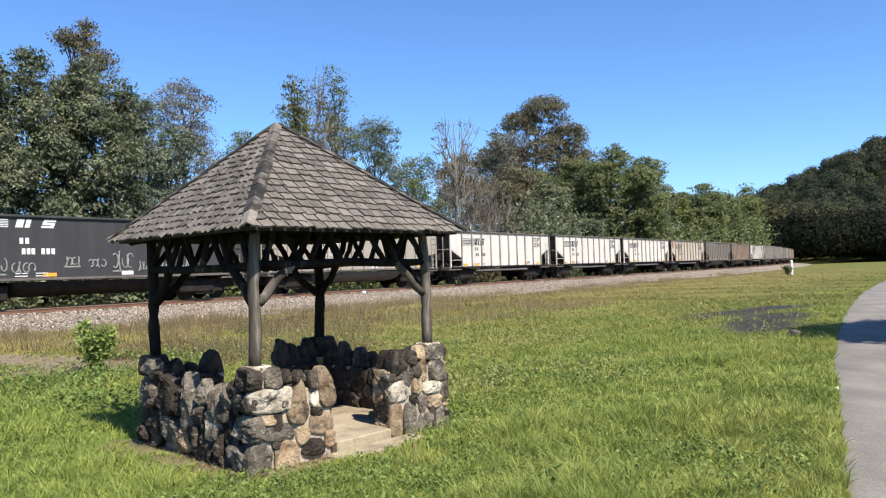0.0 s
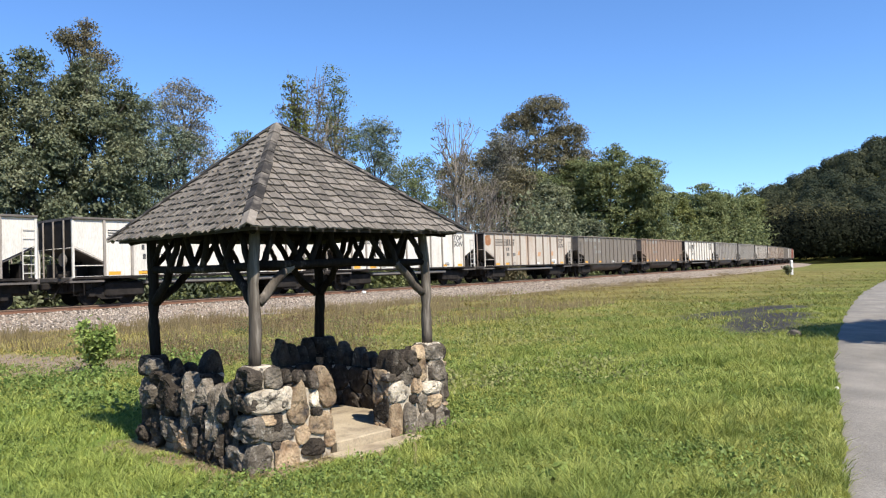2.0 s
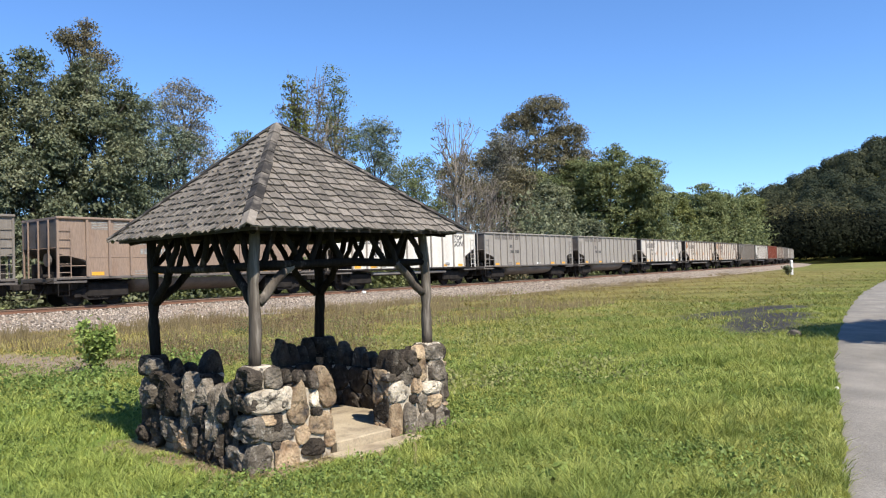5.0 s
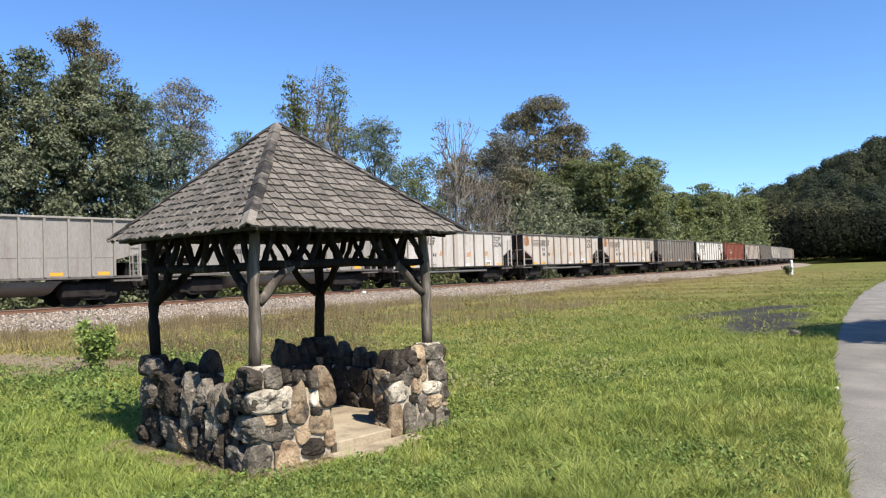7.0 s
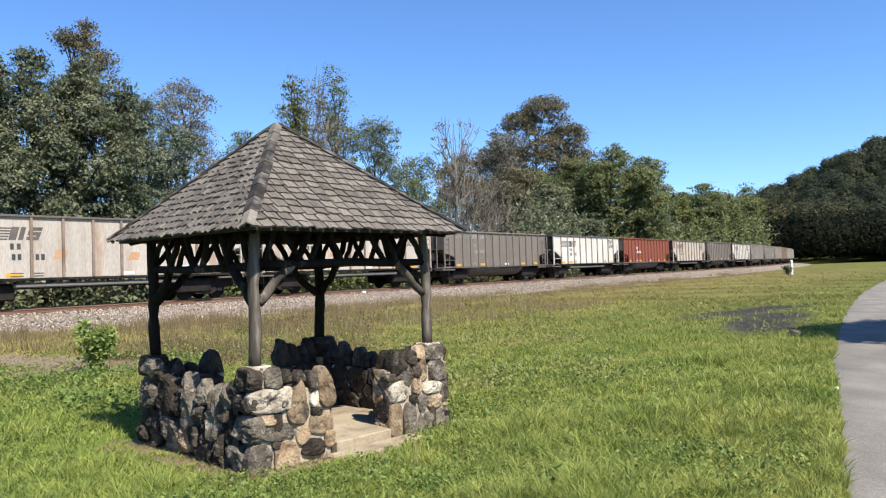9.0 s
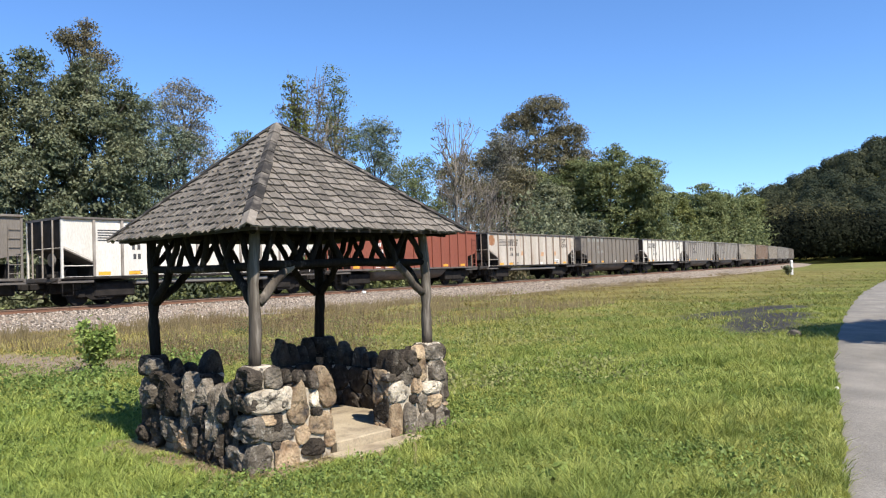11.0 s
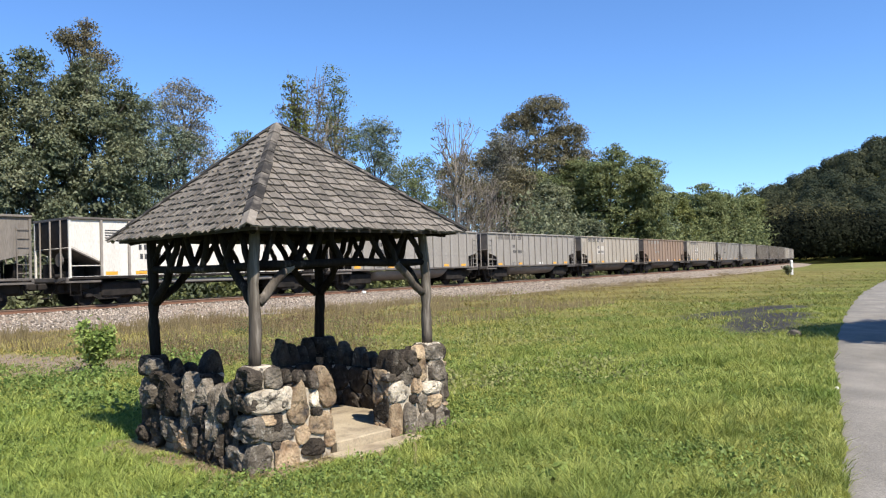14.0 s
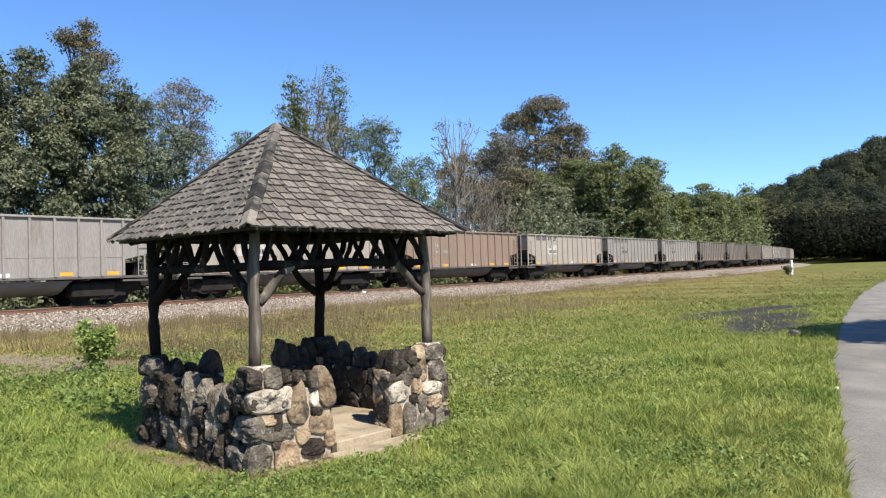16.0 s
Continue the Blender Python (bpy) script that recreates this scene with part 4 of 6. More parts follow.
MAT_RUST = material("surface_rust", (0.30, 0.135, 0.06), (0.22, 0.105, 0.055), 5, 30, 0.9, bump=0.3, c3=(0.42, 0.30, 0.2), s3=3)
MAT_PATCH = material("faded_orange_touch_up", (0.50, 0.30, 0.17), (0.42, 0.24, 0.13), 4, 40, 0.7, bump=0.05)
MAT_AMBER = material("yellow_reflector", (0.72, 0.36, 0.035), (0.62, 0.31, 0.04), 2, 30, 0.5, bump=0)
SILL, TOP, HALF_W = 1.23, 3.784, 1.50
BODY, END_BAY, INNER = {False: 14.35, True: 14.52}, {False: 1.40, True: 1.27}, {False: 9, True: 12}


def letters(text, size):
    """The outlines of words as a thin flat mesh, in x and y."""
    cu = bpy.data.curves.new("lettering", "FONT")
    cu.body, cu.size, cu.align_x, cu.extrude = text, size, "CENTER", 0.004
    cu.space_line, cu.shear, cu.offset = 0.85, 0.22, 0.012
    ob = bpy.data.objects.new("lettering", cu)
    scene.collection.objects.link(ob)
    me = bpy.data.meshes.new_from_object(ob.evaluated_get(bpy.context.evaluated_depsgraph_get()))
    bpy.data.objects.remove(ob)
    return me


SHARED = {}


def shared(key, make):
    if key not in SHARED:
        SHARED[key] = make()
    return SHARED[key]


def body_mesh(tub):
    m = Mesh()
    e, b1 = BODY[tub] / 2, BODY[tub] / 2 - END_BAY[tub]
    hi, lo = (2.25, 1.95) if tub else (2.60, 1.93)
    side = [(-e, TOP - 0.1), (-e, hi), (-b1, lo), (-b1, SILL), (b1, SILL), (b1, lo), (e, hi), (e, TOP - 0.1)]
    m.prism(side, -0.03, 0.0)
    return m.data("side_sheet")


def end_mesh(tub):
    e = BODY[tub] / 2
    return Mesh().prism([(-e, TOP - 0.1), (-e + 0.04, TOP - 0.1), (-e + 0.04, 2.50), (-e, 2.50)], -HALF_W + 0.03, HALF_W - 0.03).data("end_sheet")


def wheelset():
    m = Mesh()
    for y in (-1, 1):
        prof = [(0.0, 0.10), (0.16, 0.09), (0.18, 0.05), (0.36, 0.04), (0.38, 0.07), (0.46, 0.065), (0.46, -0.03), (0.485, -0.05), (0.485, -0.075), (0.0, -0.06)]
        n = 14
        vs = [(r * math.cos(2 * math.pi * j / n), y * (0.72 + w), r * math.sin(2 * math.pi * j / n)) for r, w in prof for j in range(n)]
        m.add(vs, [(i * n + j, i * n + (j + 1) % n, (i + 1) * n + (j + 1) % n, (i + 1) * n + j) for i in range(len(prof) - 1) for j in range(n)])
    m.tube([(0, -0.7, 0), (0, 0.7, 0)], 0.08, 10)
    return m.data("wheelset")


def side_frame():
    m = Mesh()
    arch = [(-1.15, 0.50), (-1.15, 0.62), (-0.85, 0.70), (-0.35, 0.84), (0.35, 0.84), (0.85, 0.70), (1.15, 0.62), (1.15, 0.50), (0.80, 0.46), (0.45, 0.26), (-0.45, 0.26), (-0.80, 0.46)]
    m.prism(arch, -0.06, 0.06)
    for x in (-0.88, 0.88):
        m.box((x - 0.15, -0.09, 0.36), (x + 0.15, 0.09, 0.60), 0.03)
    for x in (-0.14, 0.0, 0.14):
        m.tube([(x, -0.085, 0.36), (x, -0.085, 0.62)], 0.055, 8)
    return m.data("side_frame")


def make_car(kind, colour, label):
    """One coal car; x along it, the camera's side at -y, z from the rail head."""
    mat = PAINTS[colour][0]
    car = thing("coal_car", Matrix.Identity(4), label, "rail car", "cars of the moving coal train")
    tub = kind == "tub"
    car["tub"] = tub
    e, b1, pitch = BODY[tub] / 2, BODY[tub] / 2 - END_BAY[tub], PITCH[tub]
    bay = 2 * b1 / INNER[tub]

    def piece(name, key, make, material_, m=None, parent=None, lab=""):
        me = shared((key, tub), make)
        ob = new(name, me)
        if not me.materials:
            me.materials.append(None)
        ob.parent = parent or car
        if m is not None:
            ob.matrix_basis = m
        ob.material_slots[0].link = "OBJECT"
        ob.material_slots[0].material = material_
        if lab:
            tagged(ob, lab)
        return ob

    for y in (-1, 1):
        piece("side_sheet", "side%d%d" % (y, tub), lambda: body_mesh(tub), mat, pose(0, -HALF_W + 0.03 if y < 0 else HALF_W, 0))
    piece("floor_sheet", "floor", lambda: Mesh().box((-b1 + 1.5, -HALF_W + 0.03, 1.19), (b1 - 1.5, HALF_W - 0.03, 1.23)).data("floor_sheet"), MAT_GRIME)
    chord = lambda: Mesh().box((-e - 0.03, -HALF_W - 0.10, TOP - 0.10), (e + 0.03, -HALF_W + 0.06, TOP), 0.02).box((-e - 0.03, HALF_W - 0.06, TOP - 0.10), (e + 0.03, HALF_W + 0.10, TOP), 0.02).box(
        (-e - 0.03, -HALF_W + 0.06, TOP - 0.11), (-e + 0.07, HALF_W - 0.06, TOP - 0.01)).box((e - 0.07, -HALF_W + 0.06, TOP - 0.11), (e + 0.03, HALF_W - 0.06, TOP - 0.01)).data("top_chord")
    piece("top_chord", "chord", chord, mat if tub else MAT_GRIME)
    for y in (-1, 1):
        piece("side_sill", "sill", lambda: Mesh().box((-e, -0.05, 1.15), (e, 0.05, SILL + 0.03), 0.012).data("side_sill"), MAT_GRIME if tub else MAT_STEEL_SHADE, pose(0, y * (HALF_W - 0.01), 0))
        n = INNER[tub]
        for i in range(n + 1 if colour != "black" else 0):
            x = -b1 + 2 * b1 * i / n
            piece("rib", "rib", lambda: Mesh().box((-0.055, -0.06, SILL + 0.02), (0.055, 0.03, TOP - 0.1), 0.015).data("rib"), mat if tub else MAT_RIB[colour], pose(x, y * (HALF_W + 0.03), 0, 0, 0, 0 if y < 0 else 180))
    for x in (-1, 1):
        turn = 0 if x < 0 else 180
        end = pose(0, 0, 0, 0, 0, turn)
        # end sheets are darker than the sides: their shade is put into the colour
        piece("end_sheet", "end", lambda: end_mesh(tub), MAT_GRIME if tub else MAT_STEEL_SHADE, end)
        piece("end_platform", "platform%d" % tub, lambda: Mesh().box((-e - 0.12, -HALF_W + 0.02, 1.0), (-b1, HALF_W - 0.02, 1.10), 0.01).box((-e - 0.12, -HALF_W, 1.08), (-e, HALF_W, 1.24), 0.02).data("end_platform"), MAT_GRIME, end)
        piece("end_sill", "endsill", lambda: Mesh().box((-e - 0.02, -HALF_W - 0.01, 1.17), (-b1, -HALF_W + 0.06, 1.27), 0.012).data("end_sill"), mat, end)
        for k in range(3):
            piece("end_support", "support", lambda: Mesh().box((-0.032, -0.032, 1.2), (0.032, 0.032, TOP - 0.12), 0.01).data("end_support"), mat if tub else MAT_RIB[colour], pose(x * (e + 0.05), -0.9 + 0.9 * k, 0))
        for y in (-1, 1):
            piece("corner_post", "cpost", lambda: Mesh().box((-0.05, -0.05, 1.2), (0.05, 0.05, TOP - 0.1), 0.012).data("corner_post"), mat, pose(x * (e - 0.04), y * (HALF_W - 0.005), 0))
            if tub or x * y < 0:
              piece("ladder", "ladder", lambda: (lambda mm: [mm.tube([(-0.24, 0, z), (0.24, 0, z)], 0.016, 6) for z in (1.45, 1.80, 2.15, 2.5, 2.85, 3.2)] and mm.tube([(-0.24, 0, 1.2), (-0.24, 0, 3.3)], 0.022, 6).data("ladder"))(Mesh()),
                  mat, pose(x * (e - 0.32), y * (HALF_W + 0.045), 0, 0, 0, 0 if x > 0 else 180))
        piece("crossbar", "crossbar", lambda: Mesh().tube([(-e, -HALF_W, 1.72), (-b1, -HALF_W, 1.72)], 0.02, 6).data("crossbar"), mat, end)
        # stand-in boxes for the gear and the dark space above the wheels
        piece("draft_gear", "draft", lambda: Mesh().box((-e + 0.2, -0.95, 0.62), (-b1 + 1.9, 0.95, 1.04), 0.04).box((-b1 + 0.2, -1.15, 0.36), (-b1 + 2.1, -0.55, 0.98), 0.06).box((-b1 + 0.2, 0.55, 0.36), (-b1 + 2.1, 1.15, 0.98), 0.06).data("draft_gear"), MAT_STEEL_SHADE, end)
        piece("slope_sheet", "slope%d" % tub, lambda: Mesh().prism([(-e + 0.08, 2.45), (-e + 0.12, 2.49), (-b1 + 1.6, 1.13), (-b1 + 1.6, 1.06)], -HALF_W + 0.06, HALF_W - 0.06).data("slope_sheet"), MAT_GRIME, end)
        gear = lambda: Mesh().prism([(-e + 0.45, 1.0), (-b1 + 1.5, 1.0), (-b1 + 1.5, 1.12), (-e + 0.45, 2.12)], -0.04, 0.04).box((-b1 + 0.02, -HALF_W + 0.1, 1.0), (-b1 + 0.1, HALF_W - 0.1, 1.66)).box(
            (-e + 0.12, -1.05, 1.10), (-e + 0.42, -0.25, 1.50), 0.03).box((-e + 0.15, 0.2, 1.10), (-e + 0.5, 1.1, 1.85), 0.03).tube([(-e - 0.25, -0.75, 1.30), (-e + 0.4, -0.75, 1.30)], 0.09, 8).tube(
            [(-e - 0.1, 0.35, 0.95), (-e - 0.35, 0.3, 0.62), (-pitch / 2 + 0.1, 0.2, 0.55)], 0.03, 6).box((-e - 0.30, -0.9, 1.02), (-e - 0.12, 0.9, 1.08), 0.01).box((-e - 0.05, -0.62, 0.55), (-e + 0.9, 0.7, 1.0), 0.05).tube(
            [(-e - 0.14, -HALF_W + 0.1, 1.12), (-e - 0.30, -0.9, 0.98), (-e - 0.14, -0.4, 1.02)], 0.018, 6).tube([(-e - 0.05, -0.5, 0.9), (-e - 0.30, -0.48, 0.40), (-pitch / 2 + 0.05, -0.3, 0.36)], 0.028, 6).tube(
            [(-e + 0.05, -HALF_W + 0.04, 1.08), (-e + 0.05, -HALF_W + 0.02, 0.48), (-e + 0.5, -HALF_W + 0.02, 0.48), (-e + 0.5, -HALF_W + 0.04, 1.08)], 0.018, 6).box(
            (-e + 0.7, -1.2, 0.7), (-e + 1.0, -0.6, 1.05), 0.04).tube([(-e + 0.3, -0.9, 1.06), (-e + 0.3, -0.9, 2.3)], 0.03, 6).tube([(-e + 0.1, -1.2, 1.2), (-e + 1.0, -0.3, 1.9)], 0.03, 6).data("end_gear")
        piece("end_gear", "gear", gear, MAT_STEEL_SHADE, end, lab="dark braces and brake gear under the slanted end")
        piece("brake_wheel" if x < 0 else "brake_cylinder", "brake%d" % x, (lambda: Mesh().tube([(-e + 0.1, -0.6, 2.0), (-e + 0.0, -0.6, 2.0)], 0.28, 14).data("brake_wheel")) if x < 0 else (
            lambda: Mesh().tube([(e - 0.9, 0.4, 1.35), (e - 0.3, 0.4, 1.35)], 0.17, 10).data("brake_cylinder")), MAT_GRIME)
        piece("coupler", "coupler", lambda: Mesh().box((-pitch / 2 + 0.02, -0.13, 0.76), (-e + 0.3, 0.13, 1.0), 0.04).box((-pitch / 2 + 0.02, -0.2, 0.72), (-pitch / 2 + 0.35, 0.2, 1.02), 0.05).data("coupler"), MAT_STEEL_SHADE, end)
        truck = piece("truck", "bolster", lambda: Mesh().box((-0.22, -1.0, 0.42), (0.22, 1.0, 0.78), 0.04).box((-0.5, -0.7, 0.5), (0.5, 0.7, 0.62), 0.03).data("truck"), MAT_STEEL_SHADE, pose(x * (e - 1.95), 0, 0))
        for y in (-1, 1):
            piece("side_frame", "sframe", side_frame, MAT_STEEL_SHADE, pose(0, y * 1.0, 0, 0, 0, 0 if y < 0 else 180), truck)
        for dx in (-0.88, 0.88):
            piece("wheelset", "wheels", wheelset, MAT_STEEL_SHADE, pose(dx, 0, 0.46), truck)
    if tub:
        def belly():
            n, prof = 12, []
            for x in (-b1 + 2.2, -b1 + 2.5, b1 - 2.5, b1 - 2.2):
                k = 0.15 if abs(x) > b1 - 2.3 else 1.0
                prof.append([(x, -1.36 * math.cos(math.pi * j / n), 1.10 - 0.62 * k * math.sin(math.pi * j / n) ** 0.8) for j in range(n + 1)])
            vs = [q for ring in prof for q in ring]
            return Mesh().add(vs, [(i * (n + 1) + j, i * (n + 1) + j + 1, (i + 1) * (n + 1) + j + 1, (i + 1) * (n + 1) + j) for i in range(3) for j in range(n)]).data("belly")
        smooth(piece("belly", "belly", belly, MAT_STEEL_SHADE if colour == "black" else MAT_PAN if colour == "gray" else MAT_GRIME, lab="rounded bathtub belly under the car"))
    else:
        piece("belly_pan", "pan", lambda: Mesh().box((-b1 + 2.0, -1.40, 0.86), (b1 - 2.0, 1.40, 1.055), 0.05).data("belly_pan"), MAT_PAN)
    if tub and colour != "black":
        for y in (-1, 1):
            piece("side_seam", "seam", lambda: Mesh().box((-b1, -0.004, 2.06), (b1, 0.008, 2.09), 0.002).data("side_seam"), mat, pose(0, y * (HALF_W + 0.008), 0))
    piece("centre_sill", "csill", lambda: Mesh().box((-e, -0.3, 0.80), (e, 0.3, 1.0), 0.02).data("centre_sill"), MAT_STEEL_SHADE)
    # stencilled marks on the side that faces the camera
    ys = -HALF_W - 0.006
    flat = lambda x, z: pose(x, ys, z, 90, 0, 0)
    ink = MAT_CHALK if colour in ("black", "red") else MAT_SPRAY if colour in ("dark", "brown") else MAT_INK
    x0 = -b1 + bay * (0.05 if not tub else 2.1)
    tall = 0.34 if tub else 0.52

    def slanted(bars):
        """Slanted bars side by side: place along, base, width, height."""
        m = Mesh()
        for u, lo, w, hi in bars:
            a, b = u + 0.27 * lo, u + 0.27 * hi
            m.add([(a, lo, 0), (a + w, lo, 0), (b + w, hi, 0), (b, hi, 0), (a, lo, 0.004), (a + w, lo, 0.004), (b + w, hi, 0.004), (b, hi, 0.004)], [(4, 5, 6, 7), (0, 1, 5, 4), (1, 2, 6, 5), (2, 3, 7, 6), (3, 0, 4, 7)])
        return m.data("emblem_block")

    if colour != "red":
        shade = ink if colour not in ("tan", "dirty", "gray") else MAT_GRIME
        z1 = 3.28 if tub else 2.78
        if colour == "light":
            for u in (0.0, bay):
                piece("sign_panel", "npanel", lambda: Mesh().box((0, 0, 0), (bay - 0.14, 0.82, 0.002)).box((0, 1.18, 0), (bay - 0.14, 1.62, 0.002)).data("sign_panel"), PAINTS["dirty"][0], flat(x0 + u - 0.03, 2.08), lab="paler painted panel")
        for k in range(2):
            u = (bay * 1.28 + 0.66 * k) if not tub else 0.14 + bay * k
            third = tall * 0.27
            bars = ((0, 0, 0.19, tall), (0.185, 0, 0.10, tall), (0.36, 0, 0.19, tall)) if not k else ((0, 0, 0.5, third), (0.02, tall * 0.37, 0.5, tall * 0.63), (0.04, tall - third, 0.5, tall), (0.36, third, 0.16, tall * 0.37), (0.02, tall * 0.63, 0.16, tall - third))
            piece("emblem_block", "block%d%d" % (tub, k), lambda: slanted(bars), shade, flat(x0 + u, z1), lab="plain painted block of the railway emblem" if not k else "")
        for k in range(5):
            for u in ((0.0,) if not tub else (-2 * bay, -bay)):
                ln = bay * 1.25 + 0.05 * k if not tub else bay - 0.12
                piece("emblem_stripe", "stripe%d%d" % (k, tub), lambda: Mesh().box((0.12, 0, 0), (ln, tall * 0.1, 0.004)).data("emblem_stripe"), shade, flat(x0 + u, z1 + tall * 0.21 * k))

    bx0 = x0 + (1.25 * bay if not tub else 0)
    base = 1.98 if not tub else 2.21
    for u, v in ((0.10, 0.42), (0.36, 0.42), (0.16, 0), (0.38, 0), (0.85, 0), (1.07, 0), (1.29, 0)) if not tub else ((0.30, 0.42), (0.52, 0.42), (0.38, 0), (0.57, 0), (0.75, 0), (1.14, 0), (1.34, 0), (1.54, 0)):
        piece("number_bar", "bar", lambda: Mesh().box((0, 0, 0), (0.14, 0.24, 0.004)).data("number_bar"), ink, flat(bx0 + u, base + v))
    for u, v in ((0.1, -0.55), (0.1, -0.66), (0.9, -0.55), (0.9, -0.66)):
        piece("stencil_bar", "line", lambda: Mesh().box((0, 0, 0), (0.5, 0.035, 0.004)).data("stencil_bar"), ink, flat(bx0 + u, 1.98 + v))
    if not tub:
        piece("lettering", "topgon", lambda: letters("TOP\nGON", 0.50), ink if colour != "tan" else MAT_GRIME, flat(b1 - bay * 0.55, 3.12))
        if colour in ("tan", "dirty"):
            for k, (u, v) in enumerate(((2.0, 1.98), (3.75, 1.93), (6.3, 2.02))):
                piece("paint_patch", "patch%d" % k, lambda: Mesh().prism([(0, 0), (0.5, 0.02), (0.58, 0.25), (0.52, 0.38), (0.16, 0.36), (0.05, 0.2)], 0, 0.004).data("paint_patch"), MAT_PATCH,
                      pose(b1 - bay * u, ys + 0.002, v), lab="faded orange touch-up patch")
        if colour == "tan":
            piece("rust_stain", "rust", lambda: Mesh().prism([(0.05, 0.1), (0.4, 0.0), (0.78, 0.12), (0.86, 0.5), (0.7, 0.62), (0.74, 0.8), (0.3, 0.84), (0.02, 0.7)], 0, 0.003).data("rust_stain"), MAT_RUST,
                  pose(-e + 0.12, ys + 0.003, 2.76), lab="large blotch of orange-brown rust")
        if colour != "black":
            piece("stencil_panel", "spanel", lambda: Mesh().box((0, 0, 0), (0.72, 0.36, 0.003)).data("stencil_panel"), MAT_CHALK, flat(b1 - bay * 1.82, 1.33))
        piece("stencil", "stencil", lambda: Mesh().box((0, 0, 0), (0.5, 0.09, 0.004)).box((0, 0.13, 0), (0.5, 0.2, 0.004)).data("stencil"), ink, flat(b1 - bay * 1.75, 1.36))
    for k, (x, w) in enumerate(((-b1 + 0.2, 0.55), (x0 + bay * 1.2, 0.6), (0.7, 0.5), (3.2, 0.5), (b1 - 0.75, 0.6))):
        piece("reflector", "refl", lambda: Mesh().box((0, 0, 0), (0.55, 0.15, 0.004), 0.0).data("reflector"), MAT_AMBER if k != 2 else MAT_CHALK, flat(x, 1.30))
    if colour == "black":
        r = random.Random(4)
        for c, (x, z, wd, ht) in enumerate(((-5.4, 1.55, 0.8, 0.6), (-4.45, 1.45, 0.7, 0.7), (-3.45, 1.42, 0.85, 0.5), (-1.5, 1.72, 0.7, 0.4), (-0.42, 1.62, 0.75, 0.4), (0.75, 1.50, 0.95, 0.85), (1.75, 1.45, 0.6, 0.45), (2.9, 1.5, 0.8, 0.6), (4.2, 1.5, 0.9, 0.7))):
            m = Mesh()
            for q in range(4):                     # loops and upright strokes, letter by letter
                cx, a0 = -0.5 * wd + wd * (q + 0.5) / 4, r.uniform(0, 6)
                if (q + c) % 3:
                    pts = [(cx + 0.16 * wd * math.cos(a0 + 0.75 * i), 0.5 * ht + 0.38 * ht * math.sin(a0 + 0.75 * i), 0.004) for i in range(7)]
                else:
                    lean = r.uniform(-0.1, 0.1)
                    pts = [(cx, 0.0, 0.004), (cx + lean, 0.5 * ht, 0.004), (cx + lean * 0.5, ht, 0.004)]
                m.tube(pts, 0.030, 5)
            if c % 2:
                m.box((-0.5 * wd, -0.06, 0), (0.5 * wd, 0.0, 0.003))
            piece("graffiti", "scrawl%d" % c, lambda: m.data("graffiti"), MAT_SPRAY, flat(x, z), lab="chalky scrawl of grey-white spray paint")
    return car


# darker than the panels: grime, and the ribs' shading put into the colour
MAT_RIB = {c: material("grimy_" + c + "_shaded_rib_paint", a, b, 2, 30, 0.7, bump=0.1, stretch=(1, 1, 0.4)) for c, a, b in (
    ("white", (0.34, 0.30, 0.26), (0.17, 0.145, 0.12)), ("dirty", (0.28, 0.25, 0.22), (0.16, 0.14, 0.12)), ("tan", (0.28, 0.22, 0.175), (0.16, 0.115, 0.085)),
    ("light", (0.34, 0.32, 0.29), (0.24, 0.22, 0.2)))}
CAR_ORDER = ("gray black light white white white tan dark brown white gray gray dirty tan tan dark white red tan dark white gray gray light brown light gray gray dark dark dark light "
             "dirty gray dark light gray gray").split()
FIRST_CAR = -3
TRAIN = []


def build_train():
    for i, c in enumerate(CAR_ORDER):
        kind = "topgon" if c in ("white", "dirty", "tan") else "tub"
        label = PAINTS[c][1] + (" ribbed steel coal gondola with slanted open ends, on rails" if kind == "topgon" else " steel coal gondola with a rounded belly, on rails")
        TRAIN.append((i + FIRST_CAR, make_car(kind, c, label)))


build_train()


# ---- trees ----
def leaf_quads(centres, sizes, rng, droop=0.3, out=None, tri=False, flat=0.0):
    """Small leaf shapes round the given centres; tri: sprays of three corners, for trees."""
    n = len(centres)
    d = rng.normal(size=(n, 3))
    d[:, 2] -= droop
    if flat:                                        # lie along the crown's surface
        o = out / np.linalg.norm(out, axis=1, keepdims=True)
        d -= flat * o * np.sum(d * o, axis=1, keepdims=True)
    d /= np.linalg.norm(d, axis=1, keepdims=True)
    nr = rng.normal(size=(n, 3)) * 0.75
    nr[:, 2] += 0.9
    if out is not None:
        nr += out * 0.8
    w = np.cross(d, nr)
    w /= np.linalg.norm(w, axis=1, keepdims=True) + 1e-6
    s = sizes[:, None]
    if tri:
        v = np.stack([centres - d * s * 0.5, centres + d * s * 0.4 + w * s * 0.42, centres + d * s * 0.55 - w * s * 0.3], axis=1)
        return v.reshape(-1, 3), np.arange(3 * n).reshape(n, 3)
    v = np.stack([centres - d * s * 0.5, centres + w * s * 0.34, centres + d * s * 0.55, centres - w * s * 0.34], axis=1)
    f = np.arange(4 * n).reshape(n, 4)
    return v.reshape(-1, 3), f


